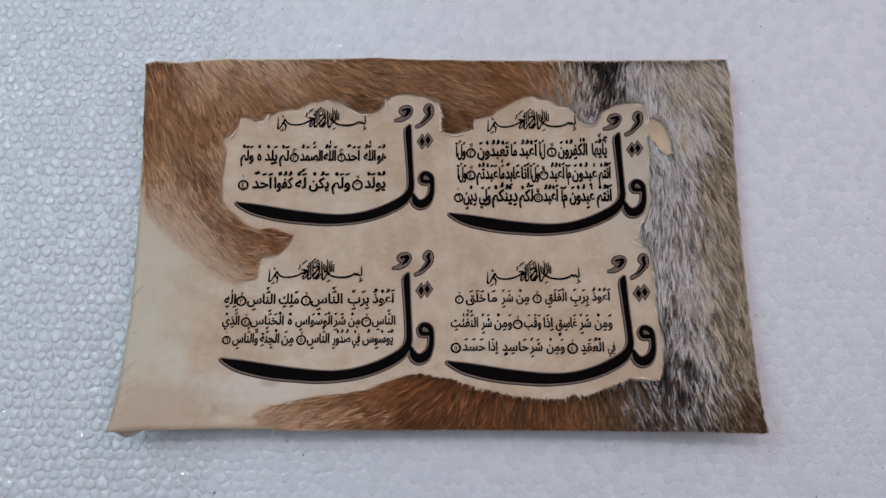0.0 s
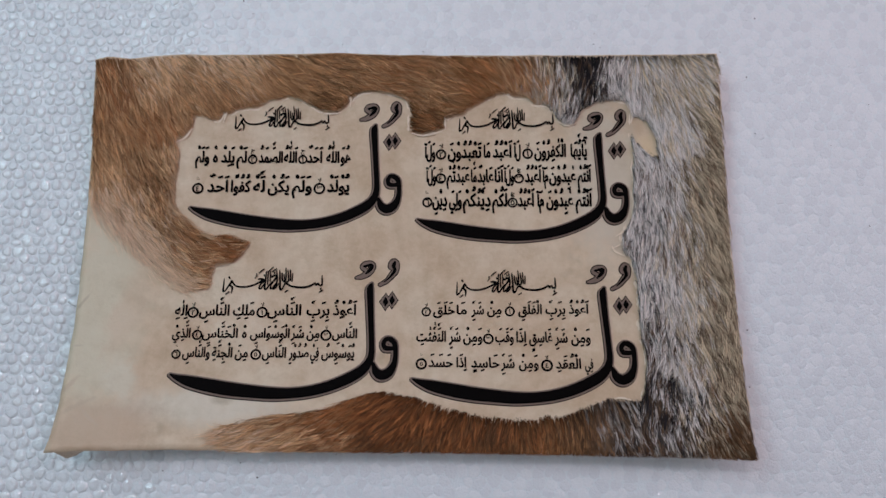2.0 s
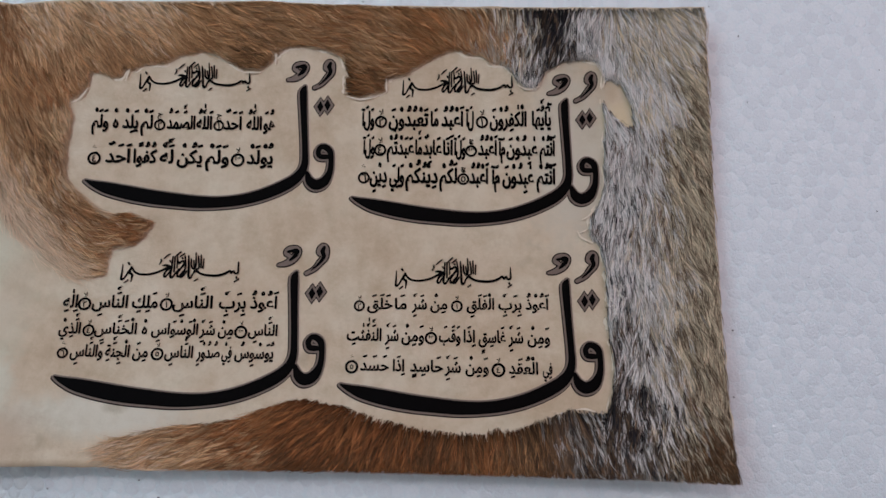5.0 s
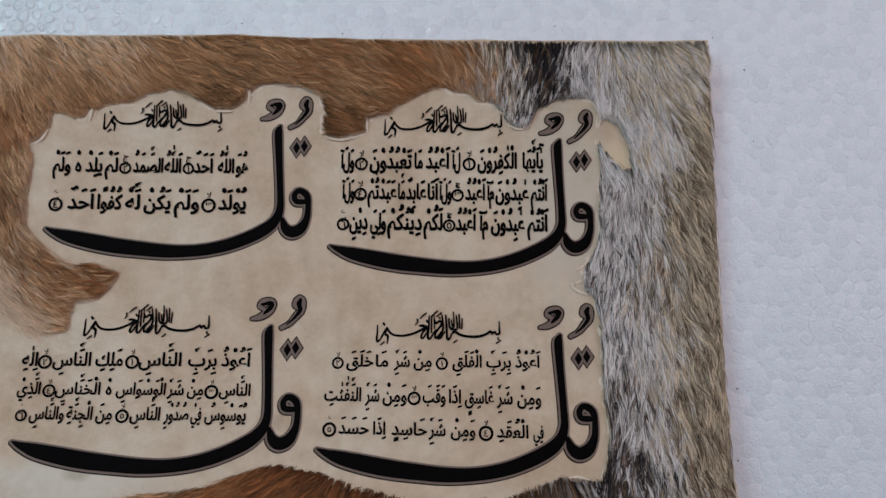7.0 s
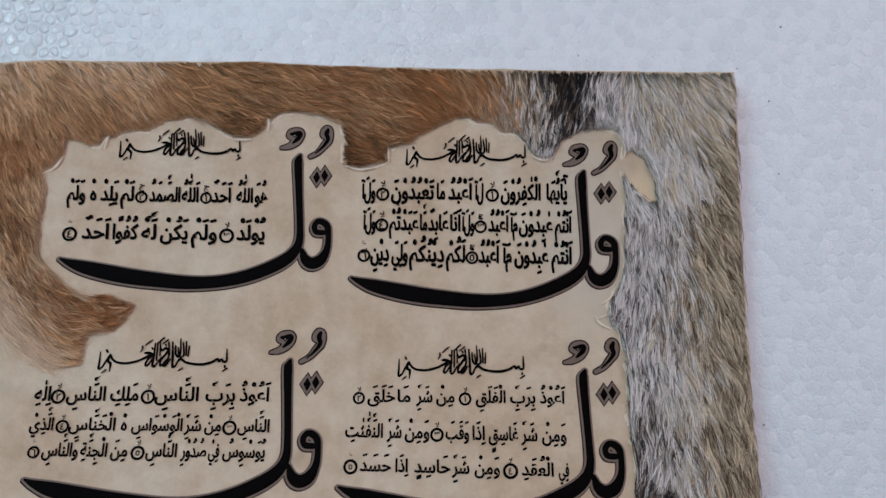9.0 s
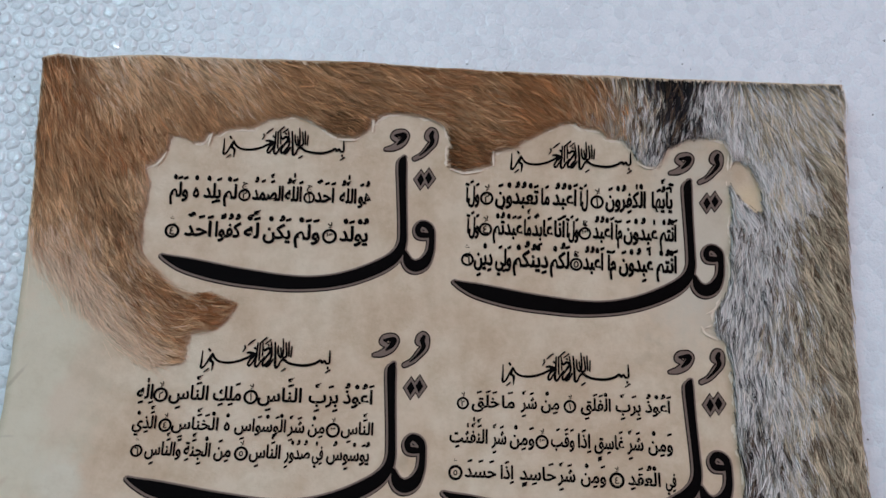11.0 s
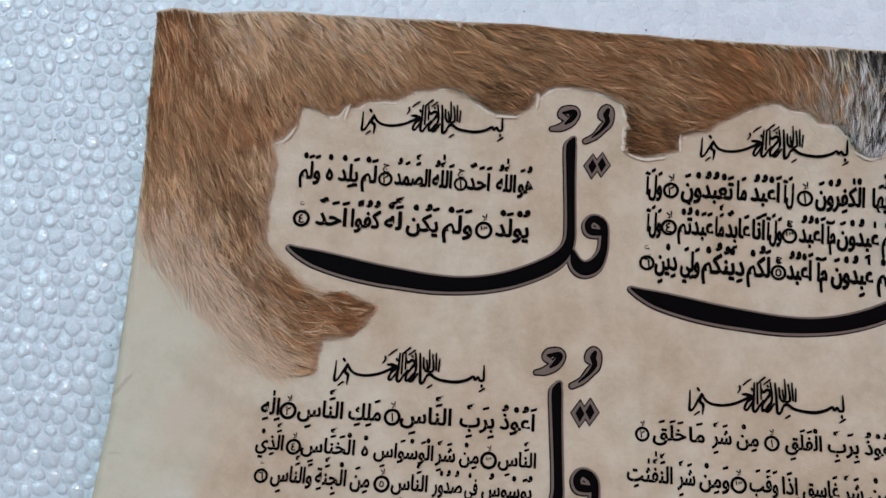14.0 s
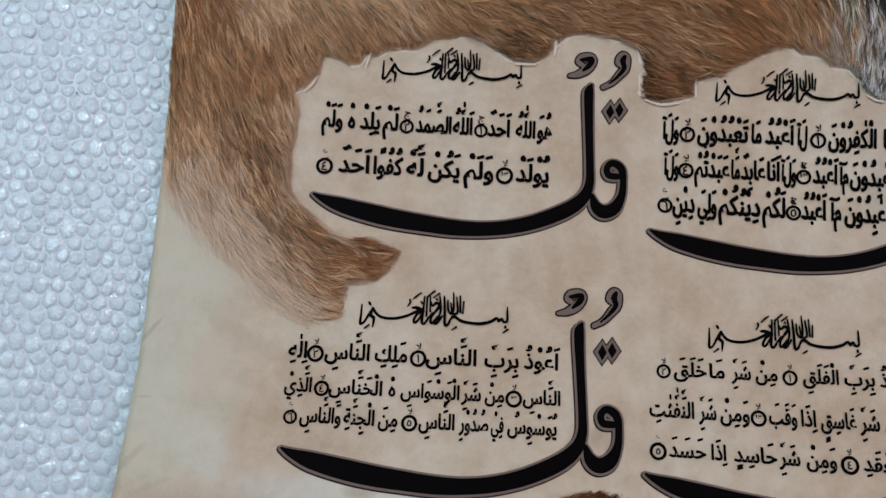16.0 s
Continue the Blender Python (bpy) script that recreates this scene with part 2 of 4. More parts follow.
mesh_object("slab", slab_v, slab_f, FOAM_SLAB, board)

rng = np.random.default_rng(7)
PITCH = 0.0051
cols, lines = int(0.60 / PITCH), int(0.46 / (PITCH * 0.866))
ii, jj = np.meshgrid(np.arange(cols), np.arange(lines), indexing="ij")
bx = -0.29 + PITCH * (ii + 0.5 * (jj % 2)) + rng.uniform(-0.27, 0.27, ii.shape) * PITCH
by = -0.14 + PITCH * 0.866 * jj + rng.uniform(-0.27, 0.27, ii.shape) * PITCH
br = PITCH * rng.choice([0.4, 0.5, 0.56, 0.62], ii.shape, p=[0.1, 0.34, 0.36, 0.20])
SIDES = 10
turn = rng.uniform(0, 2 * np.pi, ii.shape)
angles = turn[..., None] + np.arange(SIDES) * 2 * np.pi / SIDES
reach = np.repeat((br * 2.1)[..., None], SIDES, -1)
for di in range(-3, 4):
    for dj in range(-3, 4):
        if di == dj == 0:
            continue
        ni, nj = np.clip(ii + di, 0, cols - 1), np.clip(jj + dj, 0, lines - 1)
        same = (ni == ii) & (nj == jj)
        dx, dy = bx[ni, nj] - bx, by[ni, nj] - by
        dist = np.hypot(dx, dy) + same * 1.0
        s = (dist ** 2 + br ** 2 - br[ni, nj] ** 2) / (2 * dist)
        c = np.cos(angles - np.arctan2(dy, dx)[..., None])
        lim = np.where(c > 0.05, s[..., None] / np.maximum(c, 0.05), 1.0)
        reach = np.minimum(reach, np.where(same[..., None], 1.0, lim))
reach *= (1.0 - 0.001 * np.clip((bx + 0.15) / 0.1, 0, 1))[..., None]
reach = 0.84 * reach + 0.08 * (np.roll(reach, 1, -1) + np.roll(reach, -1, -1))
keep = (reach.min(-1) > 0.0004) & ~((bx > SKIN_X[0] + 0.02) & (bx < SKIN_X[1] - 0.02) & (by > SKIN_Y[0] + 0.02) & (by < SKIN_Y[1] - 0.02))
fall = np.clip((bx + 0.14) / 0.12, 0, 1)
dome = ((1 - fall) * 0.0006 + fall * 0.00014)
crown = rng.normal(0, 1, ii.shape) * (0.00007 * (1 - fall) + 0.00001 * fall)
tilt_x, tilt_y = rng.normal(0, 1, (2, *ii.shape)) * (0.045 - 0.035 * fall)
# a few beads stand proud of the flat part and catch the light
proud = rng.uniform(0, 1, ii.shape) < 0.07
crown = crown + proud * fall * rng.uniform(0.00003, 0.00008, ii.shape)
tilt_x, tilt_y = tilt_x + proud * fall * rng.normal(0, 0.03, ii.shape), tilt_y + proud * fall * rng.normal(0, 0.03, ii.shape)
RINGS = ((1.0, -1.0), (0.86, -0.42), (0.5, -0.08))


def bead_data(i, j):
    v = []
    for size, drop in RINGS:
        for a, r in zip(angles[i, j], reach[i, j]):
            px, py = size * r * math.cos(a), size * r * math.sin(a)
            v.append((bx[i, j] + px, by[i, j] + py, crown[i, j] + drop * dome[i, j] + tilt_x[i, j] * px + tilt_y[i, j] * py))
    v.append((bx[i, j], by[i, j], crown[i, j]))
    f = []
    for k in range(SIDES):
        q = (k + 1) % SIDES
        for level in (0, SIDES):
            f.append((level + k, level + q, level + SIDES + q, level + SIDES + k))
        f.append((2 * SIDES + k, 2 * SIDES + q, 3 * SIDES))
    return v, f


near = keep & (bx > -0.186) & (bx < -0.149) & (by > 0.03) & (by < 0.165)
order = [(i, j) for i in range(cols) for j in range(lines) if keep[i, j]]
single = [c for c in order if near[c]][:300]
chosen = set(single)
for mat, loose in ((FOAM_LOOSE, True), (FOAM, False)):
    allv, allf = [], []
    for c in order:
        if c not in chosen and (bx[c] < -0.105) == loose:
            v, f = bead_data(*c)
            allf += [tuple(k + len(allv) for k in q) for q in f]
            allv += v
    mesh_object("bead_field", allv, allf, mat, board, "coarse round beads" if loose else "flat fused beads", smooth=True, kind="stuff")

specks_v, specks_f = [], []
for _ in range(150):
    x, y = rng.uniform(-0.2, 0.27), rng.uniform(-0.08, 0.25)
    if SKIN_X[0] - 0.004 < x < SKIN_X[1] + 0.006 and SKIN_Y[0] - 0.004 < y < SKIN_Y[1] + 0.004:
        continue
    r, turn0, n0 = rng.uniform(0.00012, 0.00042), rng.uniform(0, 6.28), len(specks_v)
    specks_v += [(x + r * rng.uniform(0.5, 1.4) * math.cos(turn0 + k * 1.257), y + r * rng.uniform(0.5, 1.4) * math.sin(turn0 + k * 1.257), 0.00012) for k in range(5)]
    specks_v.append((x, y, 0.0004))
    specks_f += [(n0 + k, n0 + (k + 1) % 5, n0 + 5) for k in range(5)]
mesh_object("dust_specks", specks_v, specks_f, SPECK, board, "tiny dark dust specks", kind="stuff")

# ---- the hide ----
hide = tagged(new("calligraphy_hide"), "curled goat hide with shaved panel, black calligraphy and fur border", "parchment hide")
hide.location = (0, 0, 0)
NU, NV, THICK = 110, 70, 0.0009


# The four cut edges, in metres: (y, x) down the sides, (x, y) along the upper and lower edge.
SIDE_LEFT = np.array([(-0.0048, -0.1458), (0.0012, -0.1446), (0.011, -0.1438), (0.03, -0.1433), (0.05, -0.1431), (0.075, -0.1437), (0.1, -0.1441),
                      (0.13, -0.1444), (0.135, -0.1448), (0.168, -0.1446)])
SIDE_RIGHT = np.array([(-0.0027, 0.1406), (0.0033, 0.1396), (0.013, 0.1391), (0.035, 0.1389), (0.06, 0.1386), (0.08, 0.1382), (0.11, 0.1379), (0.13, 0.1374),
                       (0.15, 0.1366), (0.172, 0.1358)])
TOP_EDGE = np.array([(-0.1447, 0.1670), (-0.1387, 0.1686), (-0.13, 0.1682), (-0.12, 0.1694), (-0.107, 0.171), (-0.093, 0.1711), (-0.066, 0.1722),
                     (-0.038, 0.1733), (0.0, 0.1728), (0.058, 0.1727), (0.1358, 0.1720)])
LOW_EDGE = np.array([(-0.1456, -0.0048), (-0.13, -0.0039), (-0.107, -0.0034), (-0.046, -0.0028), (0.054, -0.0025), (0.103, -0.0024), (0.1405, -0.0027)])


def along(edge, t):
    return np.interp(t, edge[:, 0], edge[:, 1])


def margin(u, v):
    """A point of the sheet from 0..1 along and across, with its slightly wavering cut edges."""
    x = SKIN_X[0] + (SKIN_X[1] - SKIN_X[0]) * u
    for settle in range(3):
        low, top = along(LOW_EDGE, x), along(TOP_EDGE, x)
        y = low + (top - low) * v
        x = along(SIDE_LEFT, y) * (1 - u) + along(SIDE_RIGHT, y) * u
    wave = 0.0003 * noise.noise((u * 3, v * 22, 1)), 0.0003 * noise.noise((u * 26, v * 3, 5))
    return float(x) + wave[0], float(y) + wave[1]


sheet_v, sheet_f = [], []
for layer in (0, 1):
    for a in range(NU + 1):
        for b in range(NV + 1):
            x, y = margin(a / NU, b / NV)
            sheet_v.append((x, y, sag(x, y) - layer * THICK))
top_n = (NU + 1) * (NV + 1)
at = lambda a, b: a * (NV + 1) + b
for a in range(NU):
    for b in range(NV):
        q = (at(a, b), at(a + 1, b), at(a + 1, b + 1), at(a, b + 1))
        sheet_f += [q, tuple(k + top_n for k in reversed(q))]
rim = [at(a, 0) for a in range(NU + 1)] + [at(NU, b) for b in range(1, NV + 1)] + [at(a, NV) for a in range(NU - 1, -1, -1)] + [at(0, b) for b in range(NV - 1, 0, -1)]
for k, p in enumerate(rim):
    q = rim[(k + 1) % len(rim)]
    sheet_f.append((p, p + top_n, q + top_n, q))
mesh_object("hide_sheet", sheet_v, sheet_f, HIDE, hide, "cream bare hide, blotched and slightly translucent", smooth=True)

# a thin flap of skin that hangs from the lower corner
flap_v, flap_f = [], []
for a in range(15):
    x = -0.1442 + 0.011 * a / 14
    deep = 0.0032 * math.sin(math.pi * (a / 14) ** 0.7) + 0.0006 * noise.noise((a * 0.7, 2, 1))
    for b in range(6):
        y = float(along(LOW_EDGE, x)) + 0.0006 - (deep + 0.0006) * b / 5
        flap_v.append((x, y, sag(x, y) - 0.0011 - 0.0075 * (b / 5) ** 1.3))
for a in range(14):
    for b in range(5):
        k = 6 * a + b
        flap_f.append((k, k + 1, k + 7, k + 6))
flap = mesh_object("corner_flap", flap_v, flap_f, HIDE, hide, "thin pale flap of skin under the corner", smooth=True)
flap.modifiers.new("thickness", "SOLIDIFY").thickness = 0.0004

# Outline of the shaved panel, in millimetres: its upper, right, lower and left borders.
PANEL_TOP = [(-108.7, 131.2), (-104.6, 132.8), (-100.6, 137.4), (-99.7, 142.3), (-96.8, 143.1), (-91.5, 140.7), (-88.2, 141.5), (-86.3, 145.2),
             (-84.9, 144.1), (-80.7, 145.9), (-75.6, 147.2), (-72.1, 146.8), (-66.3, 150.7), (-58.6, 152.5), (-51.6, 151.8), (-47.9, 149.3),
             (-41.6, 146.1), (-35.5, 146.3), (-32.1, 148), (-29.9, 150.7), (-29.6, 155), (-28.8, 155), (-28.6, 152), (-24.8, 155.4),
             (-15.3, 156), (-6.4, 154), (-3.2, 152.3), (-1.8, 146.9), (-1.5, 137.1), (4.2, 136.6), (10.2, 137.5), (13.8, 139.2),
             (14, 144), (21.8, 145.2), (25.1, 148.5), (32.6, 152.1), (38.3, 155), (43.4, 155.3), (45.2, 154), (52.1, 153.2)]
PANEL_RIGHT = [(54.5, 150.2), (60, 150.1), (63.4, 147), (64.8, 143.9), (68.7, 141.1), (72.2, 141.1), (74.4, 144.2), (75.2, 147.1), (80.2, 149.8), (82.2, 151.2),
               (89.3, 152.1), (96.4, 151.3), (98.4, 149.8), (98.4, 141.6), (97.7, 133.4), (98.9, 128.3), (98.6, 120.1), (99.4, 116), (98.5, 109.9),
               (99.1, 102.7), (97.5, 97.6), (94.9, 93.2), (92.9, 89.1), (92.9, 83.1), (96.8, 79.1), (98.4, 73.2), (99, 55.5), (99.1, 44), (101, 41.4),
               (100.8, 36.6), (100.2, 29.2), (98.9, 21.9), (97.4, 19.2)]
PANEL_LOW = [(93.6, 18.8), (89.8, 18.9), (84.3, 20), (78.5, 17.5), (69.4, 14.3), (63.7, 12.1), (58.1, 12.4), (53.5, 10.6), (37.7, 11.1),
             (27.5, 12.5), (17.2, 14.6), (4.4, 18.9), (-10.7, 21.3), (-17.6, 20.1), (-25.5, 17.1), (-31, 14.2), (-44.6, 11.9), (-60.4, 9.6),
             (-73.7, 6.9), (-78.9, 4.3), (-76.3, 1.5), (-70.3, -1.7), (-65.6, -6.4)]
PANEL_LEFT = [(-150, -8), (-150, 98), (-136, 88), (-124, 79), (-115, 70), (-107, 64.9), (-96.8, 62.3), (-88, 64.5), (-86.5, 73.7), (-85.1, 75.9),
              (-78.6, 75.4), (-75.2, 78.6), (-71.6, 85.3), (-77.7, 86.9), (-81.2, 88.4), (-87.9, 87.9), (-89.8, 85.7), (-98.5, 92.6), (-106, 99.9),
              (-106.6, 113.7), (-105.7, 124.5), (-107.2, 128.7)]
# A second, small bald place in the grey coat.
BALD_PATCH = [(97, 143), (101, 144), (105.6, 141.5), (108.4, 136.5), (109.8, 127), (106.2, 126), (103.2, 129.5), (98.6, 134)]


def roughened(points, step, rough, calm, seed):
    out = []
    for k, p in enumerate(points):
        q = points[(k + 1) % len(points)]
        n = max(1, int(math.hypot(q[0] - p[0], q[1] - p[1]) / step))
        for s in range(n):
            x, y = p[0] + (q[0] - p[0]) * s / n, p[1] + (q[1] - p[1]) * s / n
            amount = calm if y < 23 and x > -30 else rough
            w = noise.noise_vector((x * 0.22, y * 0.22, seed)) * amount + noise.noise_vector((x * 0.9, y * 0.9, seed + 3)) * amount * 0.4
            out.append((x + w.x, y + w.y))
    return out


PANEL = np.array(roughened(PANEL_TOP + PANEL_RIGHT + PANEL_LOW + PANEL_LEFT, 0.9, 0.55, 0.5, 2)) * 0.001
BALD = np.array(roughened(BALD_PATCH, 0.9, 0.8, 0.8, 6)) * 0.001


def within(border, x, y):
    inside = np.zeros(x.shape, bool)
    px, py = border[-1]
    for qx, qy in border:
        if qy != py:
            cross = ((qy > y) != (py > y)) & (x < (px - qx) * (y - qy) / (py - qy) + qx)
            inside ^= cross
        px, py = qx, qy
    return inside


def in_panel(x, y):
    return within(PANEL, x, y) | within(BALD, x, y)


# ---- fur ----
DYES = {"tan": (0.54, 0.322, 0.172), "gold": (0.66, 0.42, 0.23), "brown": (0.35, 0.173, 0.076), "dark": (0.12, 0.075, 0.047),
        "rust": (0.31, 0.115, 0.042), "black": (0.02, 0.018, 0.02), "white": (0.94, 0.86, 0.81), "grey": (0.48, 0.43, 0.38),
        "olive": (0.50, 0.395, 0.275), "umber": (0.105, 0.053, 0.026), "cream": (0.86, 0.64, 0.46)}
# Lie of the coat: millimetres along and across, the way the hair points, its length, its colours.
COAT_TOP = [(-138, 160, -72, 9, "brown tan rust"), (-115, 160, -62, 9, "tan gold brown"), (-119, 169, -45, 7, "cream gold tan"),
            (-90, 158, -55, 9, "tan brown brown"), (-88, 169, -38, 7, "cream gold tan"), (-60, 160, -35, 9, "brown brown tan"),
            (-35, 163, -22, 9, "brown brown tan"), (-40, 152, -20, 6, "brown umber"), (-10, 164, -18, 9, "brown brown rust tan"),
            (5, 155, -25, 8, "brown brown tan"), (5, 143, -10, 7, "brown umber umber rust"), (25, 160, -30, 9, "rust brown brown"),
            (45, 163, -62, 9, "rust brown tan"), (55, 158, -80, 9, "brown tan grey")]
COAT_CORNER = [(64, 160, -86, 10, "olive grey olive dark"), (69, 158, -88, 9, "white grey olive dark"), (67, 147, -88, 8, "white white grey black"), (71, 147, -90, 8, "white grey white black"), (80, 155, -97, 8, "black black dark"), (80, 169, -96, 9, "black black dark"), (80, 162, -98, 9, "black black black"),
               (79, 152, -100, 8, "black black grey"), (91, 163, -95, 9, "white white grey"), (97, 157, -85, 9, "white white grey"),
               (108, 160, -70, 10, "white olive olive"), (125, 162, -55, 10, "olive olive white"), (133, 150, -55, 10, "olive olive dark"),
               (104, 140, -75, 8, "white white grey"), (112, 140, -70, 10, "white white olive")]
COAT_RIGHT = [(110, 115, -82, 10, "white white grey dark"), (102, 108, -95, 9, "white white black grey"), (125, 115, -65, 11, "olive dark olive"),
              (135, 110, -62, 11, "olive olive dark"), (105, 92, -95, 10, "white white grey black"), (116, 90, -82, 11, "grey olive white dark"),
              (126, 92, -72, 11, "olive olive olive dark"), (134, 85, -70, 11, "olive dark olive"), (105, 70, -90, 10, "white grey white black"),
              (117, 64, -84, 11, "white olive grey"), (128, 62, -78, 11, "olive olive dark"), (135, 56, -75, 11, "olive olive dark"),
              (104, 48, -92, 10, "white grey black dark"), (116, 36, -85, 11, "white white olive grey"), (127, 38, -80, 11, "olive olive dark"),
              (135, 30, -75, 10, "olive olive dark"), (103, 32, -95, 8, "black black white dark"), (109, 28, -92, 8, "black dark white black"),
              (101, 20, -95, 9, "black black dark")]
COAT_LOW = [(112, 15, -82, 8, "black black dark white"), (119, 20, -78, 10, "white olive grey dark"), (125, 17, -74, 8, "olive dark olive umber"),
            (136, 20, -66, 7, "olive dark umber"), (131, 12, -68, 6, "umber dark umber"), (124, 6, -72, 7, "umber dark umber olive"), (135, 8, -64, 7, "umber dark umber"),
            (103, 10, -92, 8, "black black white dark"), (95, 13, -72, 9, "black dark white"), (96, 4, -80, 9, "black umber dark"),
            (109, 3, -85, 8, "black dark grey"), (88, 12, -72, 9, "dark grey umber black"), (75, 6, -80, 9, "umber umber brown dark"),
            (55, 5, -88, 9, "umber rust umber brown"), (35, 5, -97, 9, "rust umber umber"), (15, 9, -112, 9, "rust umber rust"),
            (-5, 14, -140, 8, "rust rust umber"), (-6, 3, -135, 8, "umber rust umber"), (12, 1, -115, 8, "umber umber rust")]
COAT_TAIL = [(-25, 11, -155, 8, "brown rust rust"), (-28, 1, -152, 8, "gold umber rust"), (-45, 8, -158, 9, "brown tan rust"), (-45, 1, -158, 9, "gold tan brown"),
             (-60, 5, -160, 9, "gold brown tan"), (-60, -1, -160, 9, "cream gold"), (-72, 1, -165, 8, "cream gold tan")]
COAT_LEFT = [(-135, 140, -68, 10, "brown tan brown"), (-118, 140, -60, 10, "brown tan rust"), (-105, 148, -55, 9, "brown tan"),
             (-135, 118, -65, 10, "tan brown gold"), (-118, 118, -60, 10, "brown umber tan"), (-110, 112, -62, 6, "umber brown"),
             (-138, 103, -62, 9, "cream cream tan"), (-130, 98, -58, 8, "cream cream tan"), (-128, 90, -55, 8, "cream"), (-111, 79, -40, 8, "cream tan gold"), (-118, 80, -48, 8, "cream"), (-109, 70, -32, 8, "cream tan"), (-120, 98, -52, 10, "tan brown gold"), (-108, 95, -48, 9, "brown umber"),
             (-116, 87, -45, 9, "cream tan gold"), (-109, 122, -60, 5, "gold tan"), (-106, 105, -55, 5, "gold rust tan"), (-103, 82, -32, 9, "tan rust gold"), (-98, 88, -35, 9, "brown rust")]
COAT_TUFT = [(-98, 72, -24, 9, "tan gold rust"), (-103, 67, -30, 8, "tan cream gold"), (-93, 66, -14, 8, "gold tan tan"), (-96, 79, -15, 9, "rust brown tan"), (-88, 79, 5, 8, "rust brown umber"),
             (-83, 84, 10, 6, "rust rust umber"), (-79, 83, 12, 6, "rust rust umber"), (-75, 83, 10, 4, "rust brown tan"), (-84, 77, 5, 6, "tan gold rust")]
COAT = COAT_TOP + COAT_CORNER + COAT_RIGHT + COAT_LOW + COAT_TAIL + COAT_LEFT + COAT_TUFT
coat_xy = np.array([c[:2] for c in COAT]) * 0.001
coat_way = np.radians([c[2] for c in COAT])
coat_len = np.array([c[3] for c in COAT]) * 0.001


coat_dye = np.array([np.mean([DYES[q] for q in c[4].split()], 0) for c in COAT])


def upper_edge(x):
    return along(TOP_EDGE, x) - 0.0002


def right_edge(y):
    return along(SIDE_RIGHT, y)


def grow_fur(name, label, lo, hi, per_mm2, seed, grizzle):
    """All strands whose roots lie between lo and hi, in locks that share a direction and a tone."""
    g = np.random.default_rng(seed)
    n_locks = int((hi[0] - lo[0]) * (hi[1] - lo[1]) * 1e6 * per_mm2 / 7)
    lx, ly = g.uniform(lo[0], hi[0], n_locks), g.uniform(lo[1], hi[1], n_locks)
    rim = 0.0016
    ok = ~(in_panel(lx - rim, ly) & in_panel(lx + rim, ly) & in_panel(lx, ly - rim) & in_panel(lx, ly + rim)) & (lx > along(SIDE_LEFT, ly) + 0.0004) & (lx < SKIN_X[1]) & (ly > along(LOW_EDGE, lx)) & (ly < upper_edge(lx))
    away = ((lx + 0.146) * 0.68 + (ly - 0.107) * 0.73)
    thin = np.where((lx < -0.095) & (ly < 0.125), np.clip((away + 0.005) / 0.028 + np.maximum(0, ly - 0.1) / 0.025, 0.03, 1), 1.0)
    thin = np.where((ly < 0.012) & (lx < -0.045), np.clip((lx + 0.085) / 0.03, 0.15, 1), thin)
    lx, ly, thin = lx[ok], ly[ok], thin[ok]
    d2 = (lx[:, None] - coat_xy[:, 0]) ** 2 + (ly[:, None] - coat_xy[:, 1]) ** 2
    w = np.exp(-d2 / (2 * (0.0068 - 0.0018 * grizzle) ** 2)) + 1e-9 / (d2 + 1e-6)
    w /= w.sum(1, keepdims=True)
    way = np.arctan2(w @ np.sin(coat_way), w @ np.cos(coat_way)) + g.normal(0, 0.07, len(lx))
    swirl = np.array([noise.noise((x * 90, y * 90, 4)) for x, y in zip(lx, ly)])
    way += 0.35 * swirl
    length = (w @ coat_len) * g.uniform(0.95, 1.4, len(lx))
    pick = np.array([g.choice(len(COAT), p=row) for row in w])
    words = [COAT[k][4].split() for k in pick]
    blend = 0.4 - 0.28 * grizzle
    dye = (1 - blend) * np.array([DYES[q[g.integers(len(q))]] for q in words]) + blend * (w @ coat_dye)
    tone = np.exp(g.normal(0, 0.25 + 0.07 * grizzle, len(lx)) + 0.22 * np.array([noise.noise((x * 160, y * 160, 8)) for x, y in zip(lx, ly)]))
    # strands
    k = 7
    n = len(lx) * k
    rep = lambda a: np.repeat(a, k, 0)
    wide_x, wide_y = g.normal(0, 0.0004, n), g.normal(0, 0.0004, n)
    rx, ry = rep(lx) + wide_x, rep(ly) + wide_y
    a = rep(way) + g.normal(0, 0.035, n)
    L = rep(length) * g.uniform(0.6, 1.1, n)
    bend = rep(g.normal(0, 0.16, len(lx))) + g.normal(0, 0.05, n)
    pile = rep(g.uniform(0.0002, 0.0016 + 0.0008 * grizzle, len(lx)) + 0.0003 * np.log(tone)) + g.uniform(0, 0.00025, n)
    other = np.array([DYES[q[g.integers(len(q))]] for q in words])
    full = np.clip(thin / 0.45, 0.25, 1)[:, None]
    dye = dye * full + (1 - full) * np.array((0.78, 0.59, 0.42))
    other = other * full + (1 - full) * np.array((0.78, 0.59, 0.42))
    tone = tone ** full[:, 0]
    swap = g.uniform(0, 1, n) < 0.12 + 0.4 * grizzle
    col = np.where(swap[:, None], rep(other), rep(dye)) * rep(tone)[:, None] * np.exp(g.normal(0, 0.15 + 0.1 * grizzle, n))[:, None]
    stay = ~in_panel(rx + g.normal(0, 0.0004, n), ry + g.normal(0, 0.0004, n)) & (ry < upper_edge(rx)) & (rx < right_edge(ry)) & (g.uniform(0, 1, n) < rep(thin))
    rx, ry, a, L, bend, col, pile, wide_x, wide_y = (q[stay] for q in (rx, ry, a, L, bend, col, pile, wide_x, wide_y))
    n = len(rx)
    ahead = in_panel(rx + 0.0032 * np.cos(a), ry + 0.0032 * np.sin(a))
